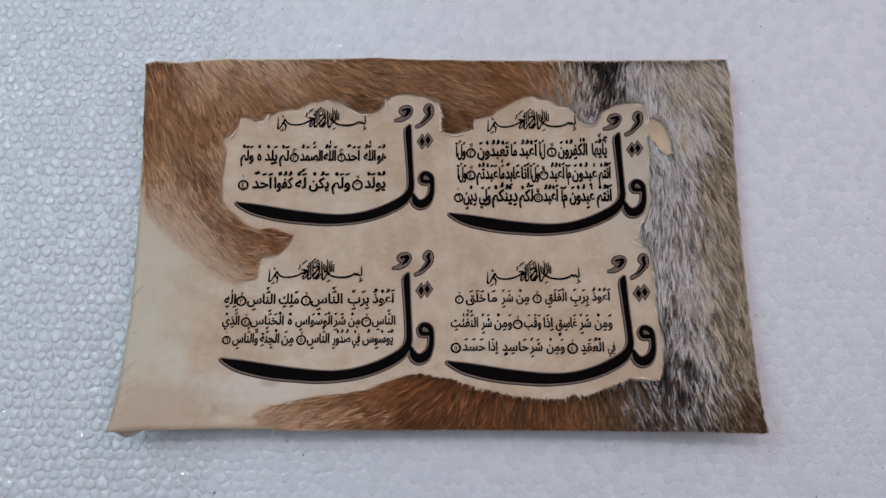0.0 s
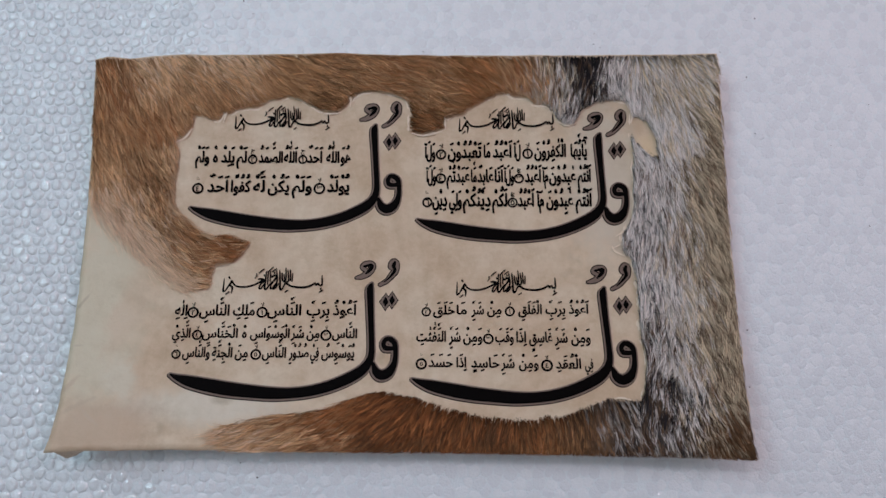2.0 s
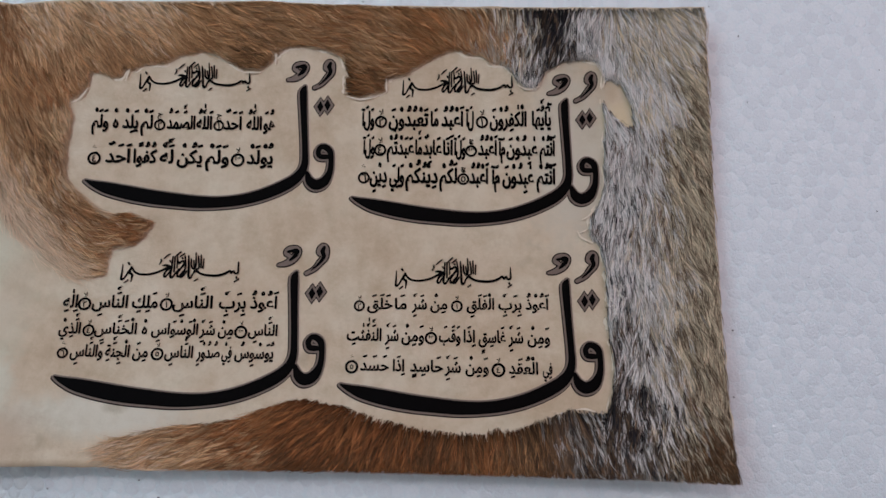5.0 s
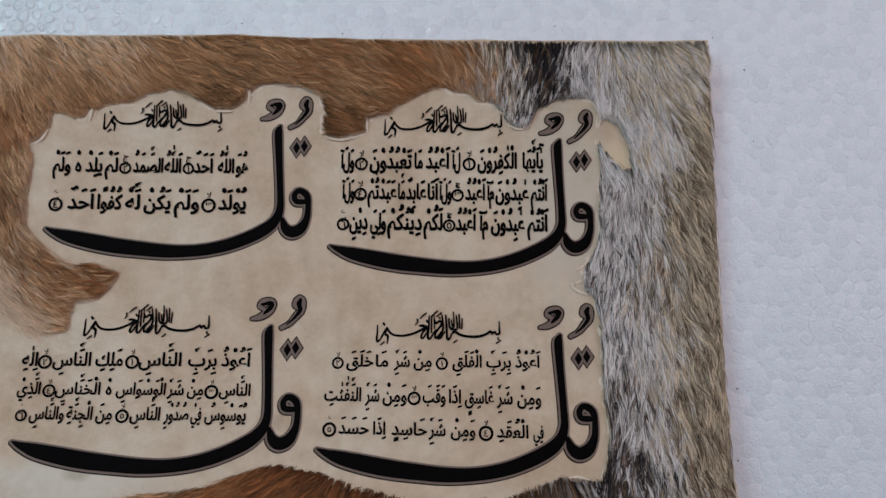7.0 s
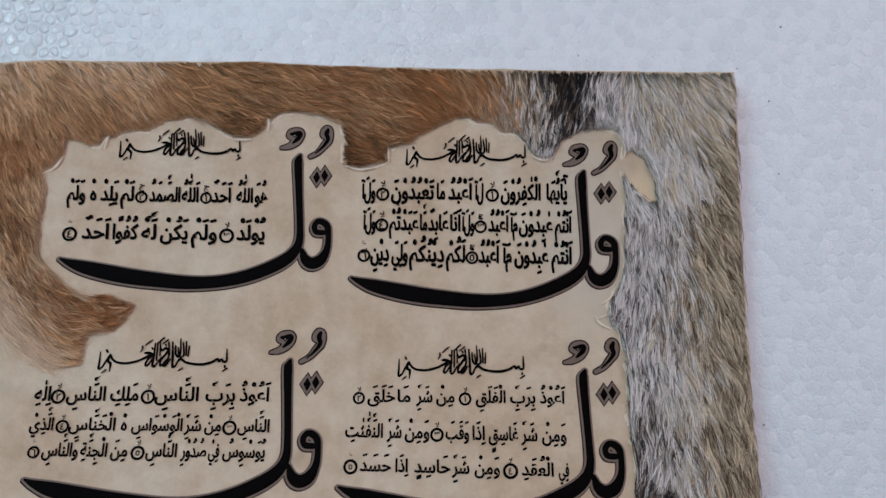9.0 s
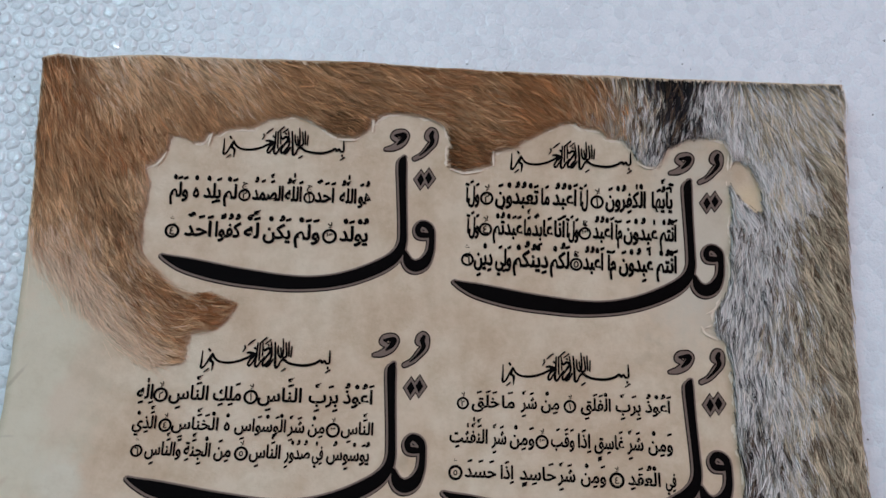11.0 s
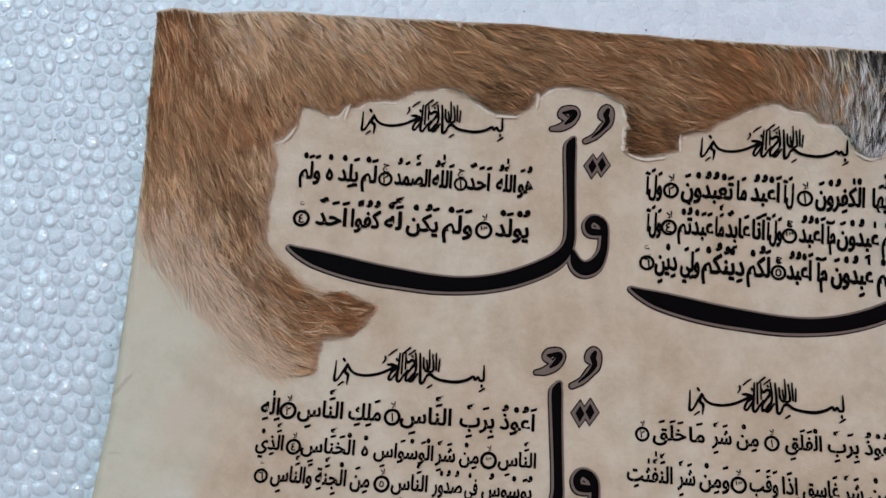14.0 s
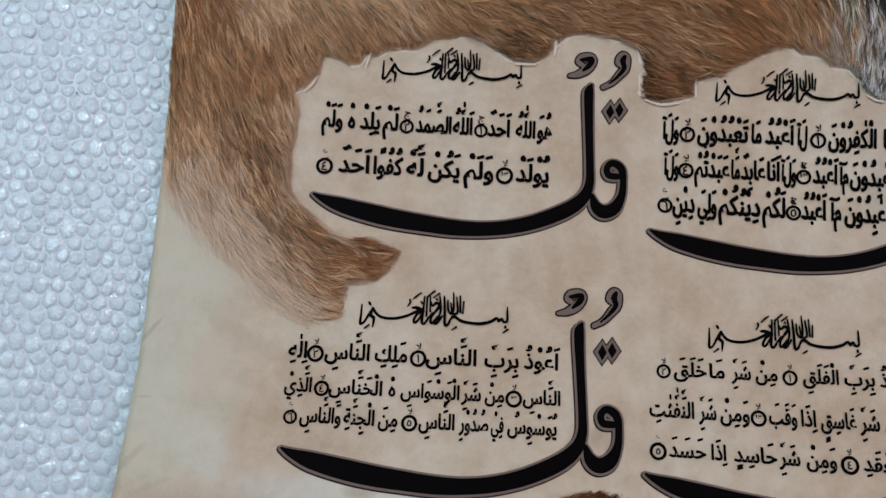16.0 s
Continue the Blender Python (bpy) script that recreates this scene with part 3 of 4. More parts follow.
    ahead |= (rx < -0.1) & (ry > 0.098) & in_panel(rx + g.uniform(0.0005, 0.0075, n), ry)
    col = np.where((ahead & (grizzle < 0.3))[:, None], 0.45 * col + 0.55 * np.array((0.74, 0.53, 0.35)), col)
    pale = np.clip((col.mean(1) - 0.3) / 0.25, 0, 1) * (1 - grizzle)
    loose = ((rx < -0.1) & (ry < 0.1)) | ((ry < 0.02) & (rx < -0.01))
    for _ in range(10):
        tx, ty = rx + L * np.cos(a + bend), ry + L * np.sin(a + bend)
        hang = 0.97 - 0.07 * (grizzle > 0.3)
        over = in_panel(rx + hang * L * np.cos(a + bend), ry + hang * L * np.sin(a + bend)) & ~loose
        over |= (tx < along(SIDE_LEFT, ty) - 0.0004) | (tx > right_edge(ty) + 0.0002) | (ty < along(LOW_EDGE, tx) - 0.0008) | (ty > upper_edge(tx) + 0.0004)
        L = np.where(over, L * 0.72, L)
    L = np.maximum(L, 0.0004)
    lift = np.maximum(pile, 0.0001) * np.clip(L / 0.006, 0.3, 1)
    wide = g.uniform(0.00004, 0.00008, n) * (1 + 0.4 * grizzle)
    lean = g.normal(0, 0.5, n) * (1 - 0.75 * pale)
    pts = []
    for s, h in ((0.0, 0.05), (0.35, 0.75), (0.7, 1.0), (1.0, 0.8)):
        t = a + bend * s
        x, y = rx - 0.7 * s * wide_x + L * s * np.cos(t), ry - 0.7 * s * wide_y + L * s * np.sin(t)
        z = sag(x, y) + lift * h + 0.0001
        half = wide * (1.0, 1.0, 0.75, 0.0)[len(pts)]
        ox, oy, oz = -np.sin(t) * half, np.cos(t) * half, lean * half
        pts.append((np.stack([x + ox, y + oy, z + oz], -1), np.stack([x - ox, y - oy, z - oz], -1)))
    verts = np.stack([pts[0][0], pts[0][1], pts[1][0], pts[1][1], pts[2][0], pts[2][1], pts[3][0]], 1).reshape(-1, 3)
    base = np.arange(n) * 7
    quads = np.stack([base, base + 1, base + 3, base + 2, base + 2, base + 3, base + 5, base + 4], -1).reshape(-1, 4)
    tris = np.stack([base + 4, base + 5, base + 6], -1)
    me = bpy.data.meshes.new(name)
    me.vertices.add(len(verts))
    me.vertices.foreach_set("co", verts.astype(np.float32).ravel())
    loops = np.concatenate([quads.ravel(), tris.ravel()]).astype(np.int32)
    me.loops.add(len(loops))
    me.loops.foreach_set("vertex_index", loops)
    starts = np.concatenate([np.arange(len(quads)) * 4, len(quads) * 4 + np.arange(len(tris)) * 3]).astype(np.int32)
    me.polygons.add(len(starts))
    me.polygons.foreach_set("loop_start", starts)
    me.polygons.foreach_set("use_smooth", np.ones(len(starts), bool))
    me.update(calc_edges=True)
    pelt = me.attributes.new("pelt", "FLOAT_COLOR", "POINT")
    # shade deep in the coat put into strand colour: dark roots, brightened tips
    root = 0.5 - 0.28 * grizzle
    depth_shade = np.array([root, root, 0.78, 0.78, 1.1, 1.1, 1.3])
    depth_shade = depth_shade[None, :] * (1 - pale[:, None]) + pale[:, None] * 1.1
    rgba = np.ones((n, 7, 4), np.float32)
    shade = col[:, None, :] * depth_shade[:, :, None]
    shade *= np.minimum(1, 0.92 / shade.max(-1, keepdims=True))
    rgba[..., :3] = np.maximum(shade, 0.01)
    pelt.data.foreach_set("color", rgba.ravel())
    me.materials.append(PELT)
    ob = new(name, me)
    ob.parent = hide
    return tagged(ob, label=label, kind="stuff")


DENSITY = 14.0
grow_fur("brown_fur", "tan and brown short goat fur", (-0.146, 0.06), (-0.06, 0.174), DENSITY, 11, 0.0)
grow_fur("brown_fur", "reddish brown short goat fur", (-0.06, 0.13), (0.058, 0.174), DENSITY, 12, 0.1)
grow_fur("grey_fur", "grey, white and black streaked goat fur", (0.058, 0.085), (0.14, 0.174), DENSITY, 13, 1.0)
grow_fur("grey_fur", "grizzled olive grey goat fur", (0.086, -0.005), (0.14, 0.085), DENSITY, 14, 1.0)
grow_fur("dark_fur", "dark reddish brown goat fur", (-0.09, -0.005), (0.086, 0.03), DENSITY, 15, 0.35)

# torn membrane along the cut borders of the panel
edge = roughened(PANEL_TOP + PANEL_RIGHT + PANEL_LOW[:2], 0.6, 0.55, 0.5, 2)
edge = edge[:max(range(len(edge)), key=lambda k: edge[k][0] - edge[k][1] * 2)]
runs = [[]]
for x, y in edge:
    if noise.noise((x * 0.21, y * 0.21, 9)) > -0.02:
        runs[-1].append((x, y))
    elif runs[-1]:
        runs.append([])
for run in runs:
    if len(run) < 4:
        continue
    ridge_v, ridge_f = [], []
    for k, (x, y) in enumerate(run):
        (x0, y0), (x1, y1) = run[max(0, k - 1)], run[min(len(run) - 1, k + 1)]
        ln = math.hypot(x1 - x0, y1 - y0) + 1e-6
        nx, ny = (y1 - y0) / ln, -(x1 - x0) / ln
        taper = min(1.0, 0.25 + 0.3 * min(k, len(run) - 1 - k))
        w = (0.3 + 0.9 * max(0, noise.noise((x * 0.4, y * 0.4, 6)))) * taper
        jig = 0.45 * noise.noise((x * 1.1, y * 1.1, 2))
        for off, h in ((-w, 0.05), (-0.2 * w, 0.32 * taper + jig * 0.2), (w, 0.05)):
            X, Y = (x + nx * (off + 0.75 + jig)) * 0.001, (y + ny * (off + 0.75 + jig)) * 0.001
            ridge_v.append((X, Y, sag(X, Y) + h * 0.001))
    for k in range(len(run) - 1):
        i = 3 * k
        ridge_f += [(i, i + 3, i + 4, i + 1), (i + 1, i + 4, i + 5, i + 2)]
    mesh_object("torn_edge", ridge_v, ridge_f, TORN, hide, "pale torn membrane along the shaved border", smooth=True)


# ---- writing: pen strokes ----
def pen(points, grow=0.0, steps=7):
    """Left and right border of a stroke through (x, y, half width), eased between the points."""
    p = [Vector(q) for q in points]
    p = [p[0] * 2 - p[1]] + p + [p[-1] * 2 - p[-2]]
    out = []
    for k in range(1, len(p) - 2):
        for s in range(steps + (k == len(p) - 3)):
            t = s / steps
            q = 0.5 * (2 * p[k] + (p[k + 1] - p[k - 1]) * t + (2 * p[k - 1] - 5 * p[k] + 4 * p[k + 1] - p[k + 2]) * t * t
                       + (3 * p[k] - p[k - 1] - 3 * p[k + 1] + p[k + 2]) * t ** 3)
            out.append(Vector((q.x, q.y, max(0.05, q.z) + grow)))
    return out


def ink_strokes(strokes, place, height, grow=0.0, steps=7, shift=(0, 0)):
    """Vertices and faces of flat pen strokes with round ends, laid on the hide; place turns millimetres into metres."""
    v, f = [], []

    def put(x, y, h):
        X, Y = place(x + shift[0], y + shift[1])
        v.append((X, Y, sag(X, Y) + h))

    for order, stroke in enumerate(strokes):
        h = height + order * 0.000012
        line = pen(stroke, grow, steps)
        n0 = len(v)
        for k, q in enumerate(line):
            a, b = line[max(0, k - 1)], line[min(len(line) - 1, k + 1)]
            d = Vector((b.x - a.x, b.y - a.y))
            d = d.normalized() if d.length > 1e-6 else Vector((1, 0))
            put(q.x - d.y * q.z, q.y + d.x * q.z, h)
            put(q.x + d.y * q.z, q.y - d.x * q.z, h)
        for k in range(len(line) - 1):
            i = n0 + 2 * k
            f.append((i, i + 1, i + 3, i + 2))
        for q, r, i, j in ((line[0], line[1], n0 + 1, n0), (line[-1], line[-2], len(v) - 2, len(v) - 1)):
            back = math.atan2(q.y - r.y, q.x - r.x)
            c0 = len(v)
            for s in range(1, 6):
                a = back + math.pi / 2 - math.pi * s / 6
                put(q.x + q.z * math.cos(a), q.y + q.z * math.sin(a), h)
            ring = [i if q is line[-1] else i] + list(range(c0, c0 + 5)) + [j]
            f.append(tuple(ring))
    return v, f


LAM = [(83.0, 39.2, 0.35), (82.5, 37.9, 1.05), (82.3, 35.8, 1.27), (82.9, 26.8, 1.1), (83.8, 14.7, 1.02), (83.9, 8.6, 1.19), (82.1, 4.2, 1.69), (77.5, 0.4, 2.03),
       (69.1, -3.6, 2.03), (60.7, -6.1, 1.95), (52.3, -7.3, 1.95), (43.8, -7.5, 2.2), (35.2, -6.9, 2.37), (26.7, -6.1, 2.54), (18.1, -4.8, 2.5),
       (9.5, -3.1, 2.0), (4.3, -1.6, 1.0), (1.4, -0.4, 0.2)]
QAF = [(84.9, 5.2, 0.51), (86.3, 1.9, 1.53), (88.8, 0.5, 1.86), (91.9, 2.0, 1.69), (93.8, 5.8, 1.02), (94.1, 10.2, 0.85), (93.6, 13.6, 1.02),
       (92.1, 15.2, 1.02), (90.2, 15.5, 0.85), (89.0, 13.8, 0.85), (89.6, 11.9, 0.85), (91.5, 11.6, 0.85), (93.4, 11.7, 0.68)]
DAMMA = [(76.1, 41.7, 0.68), (78.8, 42.4, 1.19), (81.5, 44.3, 1.53), (83.0, 46.8, 1.36), (82.1, 48.2, 1.02), (79.5, 47.8, 1.02), (78.6, 46.2, 1.02), (80.1, 45.1, 0.85)]
DAMMA_CORE = [(79.3, 46.8, 0.45), (82.5, 47.2, 0.85), (82.0, 45.4, 0.85), (80.2, 43.6, 0.4)]
HOOK = [(86.5, 38.8, 0.85), (89.3, 40.5, 1.02), (91.6, 43.3, 1.36), (93.0, 45.1, 1.36), (93.3, 48.2, 1.19), (92.2, 49.5, 0.85), (90.9, 48.5, 0.85), (90.6, 46.6, 0.85), (92.4, 45.7, 0.85)]
HOOK_CORE = [(92.6, 48.7, 0.6), (92.2, 46.9, 0.8), (92.6, 45.1, 0.75), (90.9, 42.5, 0.5), (88.4, 40.1, 0.25)]
DOTS = [(89.1, 31.4), (91.9, 32.1)]


def diamond_data(centre, rx, ry, place, height):
    v = []
    for a in range(4):
        X, Y = place(centre[0] + rx * math.cos(a * math.pi / 2), centre[1] + ry * math.sin(a * math.pi / 2))
        v.append((X, Y, sag(X, Y) + height))
    return v, [(0, 1, 2, 3)]


def joined(*pieces):
    v, f = [], []
    for a, b in pieces:
        f += [tuple(i + len(v) for i in q) for q in b]
        v += a
    return v, f


def large_word(x0, y0, scale, turn_deg=0.0):
    """The big word with its black core, umber border and thin dark outline, from the tip of its long stroke."""
    c, s = math.cos(radians(turn_deg)) * scale * 0.001, math.sin(radians(turn_deg)) * scale * 0.001
    place = lambda x, y: (x0 + c * x - s * y, y0 + s * x + c * y)
    word = tagged(new("large_word"), label="large black word with umber border and dark outline")
    word.parent = hide
    outline = joined(ink_strokes([LAM, QAF], place, 0.00012, 0.92, 9, (-0.3, -0.4)), ink_strokes([DAMMA, HOOK], place, 0.00015, 0.26),
                     diamond_data(DOTS[0], 2.8, 4.1, place, 0.00016), diamond_data(DOTS[1], 2.8, 4.1, place, 0.00018))
    mesh_object("outline", *outline, DARK_INK, word)
    border = joined(ink_strokes([LAM, QAF], place, 0.00022, 0.78, 9, (-0.08, -0.1)), ink_strokes([DAMMA, HOOK], place, 0.00025, -0.2),
                    diamond_data(DOTS[0], 2.4, 3.5, place, 0.00026), diamond_data(DOTS[1], 2.4, 3.5, place, 0.00028))
    mesh_object("border", *border, UMBER_INK, word)
    core = joined(ink_strokes([LAM, QAF], place, 0.00034, 0.16, 9), ink_strokes([DAMMA_CORE, HOOK_CORE], place, 0.00036),
                  diamond_data(DOTS[0], 1.3, 2.3, place, 0.00037), diamond_data(DOTS[1], 1.3, 2.3, place, 0.00039))
    mesh_object("core", *core, INK, word)


large_word(-0.1004, 0.1009, 1.0)
large_word(0.0011, 0.0971, 1.0)
large_word(-0.1017, 0.0274, 1.02)
large_word(0.0005, 0.0269, 1.01)

# the opening formula in slender connected strokes
FORMULA = [
    [(-0.3, 3.4, 0.18), (-0.3, 0.4, 0.3), (-0.3, -2, 0.4), (0.7, -1.6, 0.3), (1.9, 0.6, 0.35), (3, 2.4, 0.45)],
    [(3, 2.6, 0.3), (2.5, 0.5, 0.4), (3.4, -0.3, 0.45), (3.3, -2.9, 0.15)],
    [(3, 2.6, 0.35), (4.1, 1, 0.38), (5.9, 0.1, 0.38), (8.9, 0, 0.4), (11.9, 0.7, 0.4), (14.3, 1.8, 0.4), (16.7, 3.2, 0.45)],
    [(14.3, 3.5, 0.3), (15.5, 3.5, 0.5), (16.8, 2.9, 0.5), (15.5, 1.4, 0.35), (14.9, -0.2, 0.38), (15.5, -0.7, 0.32), (16.6, 0.9, 0.28), (17.6, 2.8, 0.28)],
    [(17.5, 6.9, 0.25), (17.4, 3.1, 0.34), (17.2, -0.2, 0.42), (17.9, -0.9, 0.35), (19, 0.8, 0.3), (20.1, 2.3, 0.3)],
    [(18.3, 7, 0.25), (18.4, 1.3, 0.3)],
]
FORMULA_MIDDLE = [
    [(19.3, 5.8, 0.25), (19.9, 4.5, 0.35), (21.1, 5.3, 0.42), (22, 4.5, 0.48), (20.9, 2.8, 0.36), (19.8, 1, 0.32), (19.8, -0.4, 0.38), (20.4, -0.3, 0.3), (21.7, 1.5, 0.28)],
    [(21.9, 7.3, 0.25), (22.4, 3.5, 0.34), (21.9, 1.2, 0.34), (20.8, -0.5, 0.4), (21.7, -0.4, 0.3), (22.9, 1.6, 0.28)],
    [(23.2, 7.3, 0.28), (23.6, 3.1, 0.38), (23.9, -0.7, 0.42), (24.8, -0.5, 0.35), (25.4, 0.9, 0.3), (26.3, 1.9, 0.4)],
    [(24.3, 6.2, 0.25), (24.6, 3.5, 0.34), (25.6, 2.5, 0.36), (26.1, 4.3, 0.32), (25.8, 8.6, 0.2)],
    [(25.2, 5.6, 0.22), (25.7, 2.7, 0.28)],
    [(26.8, 7.3, 0.25), (27.3, 3.2, 0.32), (26.3, 2.4, 0.3)],
    [(27.8, 7.7, 0.25), (28.1, 3.1, 0.28)],
    [(28.9, 6.2, 0.22), (28.8, 2.8, 0.25)],
    [(19.2, 7, 0.2), (19.4, 2.7, 0.25)],
]
FORMULA_END = [
    [(25.7, 1.5, 0.35), (26.7, 1.7, 0.45), (28.1, 0.8, 0.42), (30.4, 0.3, 0.42), (33.9, 0.2, 0.45), (36.9, 1, 0.42), (38.7, 2.1, 0.38), (39.3, 1.3, 0.36), (40.1, 2.1, 0.32), (40.7, 1.2, 0.36), (41.7, 1.5, 0.34), (41.7, 3.4, 0.3), (41.6, 5.5, 0.17)],
    [(26.1, -2, 0.22), (27.2, -1.2, 0.27)],
    [(40.7, -1.9, 0.2), (42.1, -0.9, 0.27)],
    [(41.3, -0.1, 0.32), (41.3, -0.5, 0.32)],
    [(1, -3.3, 0.2), (2.2, -2.3, 0.27)],
    [(14.4, 6.1, 0.2), (15.4, 7.1, 0.27), (16.5, 7.9, 0.2)],
    [(18.2, 6.6, 0.2), (19.2, 7.7, 0.27), (20.3, 8.7, 0.3)],
    [(20.1, 6.8, 0.2), (21.7, 8.1, 0.27)],
    [(1.8, 4.1, 0.36), (2.1, 3.6, 0.36)],
    [(13.4, 5.7, 0.3), (13.5, 4.9, 0.25), (12.9, 3.8, 0.17)],
    [(16.7, 5.3, 0.3), (16.9, 4.9, 0.3)],
    [(21, 6.5, 0.28), (21.2, 6.2, 0.28)],
]
for fx, fy, fs in ((-0.0809, 0.1396, 1.0), (0.0211, 0.1399, 1.005), (-0.0816, 0.0651, 1.02), (0.0207, 0.0652, 1.02)):
    place = lambda x, y: (fx + fs * 0.001 * x, fy + fs * 0.001 * y)
    mesh_object("opening_formula", *ink_strokes(FORMULA + FORMULA_MIDDLE + FORMULA_END, place, 0.0002, 0.02), INK, hide, "small black opening line of calligraphy")

# loose curls of membrane left along the shaved border
TORN_STRIPS = [[(90, 89.5, 0.15), (92.5, 91, 0.35), (94.7, 93.6, 0.2)], [(88.3, 85, 0.15), (89.6, 82.7, 0.4), (93.6, 80.8, 0.25)], [(88.5, 84.2, 0.1), (90.8, 85.2, 0.25), (91.9, 85.8, 0.1)],
               [(86.4, 19.8, 0.15), (89.5, 20.1, 0.4), (92.9, 19.3, 0.2)], [(65.6, 141.6, 0.15), (69.5, 140.2, 0.4), (73.9, 141.5, 0.15)], [(-29.3, 148.4, 0.2), (-29.1, 151.5, 0.4), (-29.2, 154.6, 0.15)],
               [(14.4, 138.6, 0.2), (14.2, 141, 0.35), (14.1, 144, 0.15)], [(-86.6, 139.8, 0.1), (-86, 142.5, 0.35), (-85.2, 145, 0.2)], [(97.9, 141, 0.15), (98.4, 144, 0.4), (98.1, 148, 0.2)],
               [(-104.6, 131.4, 0.15), (-102.5, 133.5, 0.35), (-100.8, 136.4, 0.15)], [(-0.9, 136.6, 0.2), (4, 135.4, 0.35), (9.8, 136.3, 0.15)], [(-41.4, 144.9, 0.15), (-38.5, 145, 0.35), (-35, 145.1, 0.15)]]
for strip in TORN_STRIPS:
    mesh_object("torn_strip", *ink_strokes([strip], lambda x, y: (x * 0.001, y * 0.001), 0.0007), TORN, hide, "pale curl of torn membrane")

# ---- writing: verses in the built-in font ----
# letter: isolated, final, initial and medial shape
SHAPES = {"ا": "FE8D FE8E", "ب": "FE8F FE90 FE91 FE92", "ت": "FE95 FE96 FE97 FE98", "ث": "FE99 FE9A FE9B FE9C", "ج": "FE9D FE9E FE9F FEA0",
          "ح": "FEA1 FEA2 FEA3 FEA4", "خ": "FEA5 FEA6 FEA7 FEA8", "د": "FEA9 FEAA", "ذ": "FEAB FEAC", "ر": "FEAD FEAE", "س": "FEB1 FEB2 FEB3 FEB4",
          "ش": "FEB5 FEB6 FEB7 FEB8", "ص": "FEB9 FEBA FEBB FEBC", "ع": "FEC9 FECA FECB FECC", "غ": "FECD FECE FECF FED0", "ف": "FED1 FED2 FED3 FED4",
          "ق": "FED5 FED6 FED7 FED8", "ك": "FED9 FEDA FEDB FEDC", "ل": "FEDD FEDE FEDF FEE0", "م": "FEE1 FEE2 FEE3 FEE4", "ن": "FEE5 FEE6 FEE7 FEE8",
          "ه": "FEE9 FEEA FEEB FEEC", "و": "FEED FEEE", "ي": "FEF1 FEF2 FEF3 FEF4", "ة": "FE93 FE94", "ى": "FEEF FEF0", "لا": "FEFB FEFC"}
SHAPES = {k: [chr(int(c, 16)) for c in v.split()] for k, v in SHAPES.items()}
BELOW = "\u0650\u064d"
MARKS = "\u064b\u064c\u064d\u064e\u064f\u0650\u0651\u0652\u0653\u0670\u0657"
glyphs = {}


def glyph(ch):
    """Outline mesh and advance of one character at size 1."""
    if ch not in glyphs:
        made = []
        for body in (ch, ch + ch):
            cu = bpy.data.curves.new("glyph", "FONT")
            cu.body, cu.resolution_u, cu.offset = body, 3, 0.02
            ob = bpy.data.objects.new("glyph", cu)
            scene.collection.objects.link(ob)
            bpy.context.view_layer.update()
            me = ob.to_mesh()
            made.append(([tuple(v.co[:2]) for v in me.vertices], [tuple(p.vertices) for p in me.polygons]))
            ob.to_mesh_clear()
            bpy.data.objects.remove(ob)
            bpy.data.curves.remove(cu)
        (v1, f1), (v2, _) = made
        x1 = max([p[0] for p in v1], default=0)
        x2 = max([p[0] for p in v2], default=0)
        glyphs[ch] = (v1, f1, x2 - x1)
    return glyphs[ch]


def clusters(text):
    """Letters with their marks, shaped by their neighbours; a digit in brackets becomes a verse marker."""
    out = []
    k = 0
    while k < len(text):
        ch = text[k]
        if ch in MARKS:
            out[-1][2] += ch
        elif ch == "ا" and out and out[-1][0] == "ل":
            out[-1][0] = "لا"
        else:
            out.append([ch, "", ""])
        k += 1
    shaped = []
    for n, (ch, num, marks) in enumerate(out):
        if ch not in SHAPES:
            shaped.append((ch, num, marks))
            continue
        before = n > 0 and out[n - 1][0] in SHAPES and len(SHAPES[out[n - 1][0]]) == 4
        after = n + 1 < len(out) and out[n + 1][0] in SHAPES and len(SHAPES[ch]) == 4
        shaped.append((SHAPES[ch][{(0, 0): 0, (1, 0): 1, (0, 1): 2, (1, 1): 3}[(int(before), int(after))]], num, marks))
    return shaped


def word_pieces(text, level):
    """Characters of one word with their places in ems, from its right end at 0 leftwards; and the extent of its letters.
    level: the height above which the vowel signs stand."""
    pieces, pen_x, x_low, x_high = [], 0.0, 9.0, -9.0
    for ch, _, marks in clusters(text):
        v, f, adv = glyph(ch)
        if not v:
            continue
        pen_x -= adv
        pieces.append((pen_x, 0.0, v, f, 1.0))
        xs, ys = [p[0] for p in v], [p[1] for p in v]
        x_low, x_high = min(x_low, pen_x + min(xs)), max(x_high, pen_x + max(xs))
        mid, top, low = pen_x + (min(xs) + max(xs)) / 2, max(level, max(ys)), min(0.0, min(ys))
        for m in marks:
            mv, mf, _ = glyph(m)
            if not mv:
                continue
            mx = (min(p[0] for p in mv) + max(p[0] for p in mv)) / 2
            y0, y1 = min(p[1] for p in mv), max(p[1] for p in mv)
            size = 1.05
            if m in BELOW:
                pieces.append((mid - mx * size, low - 0.08 - y1 * size, mv, mf, size))
                low -= 0.08 + (y1 - y0) * size
            else:
                pieces.append((mid - mx * size, top + 0.09 - y0 * size, mv, mf, size))
                top += 0.07 + (y1 - y0) * size
    return pieces, x_low, x_high


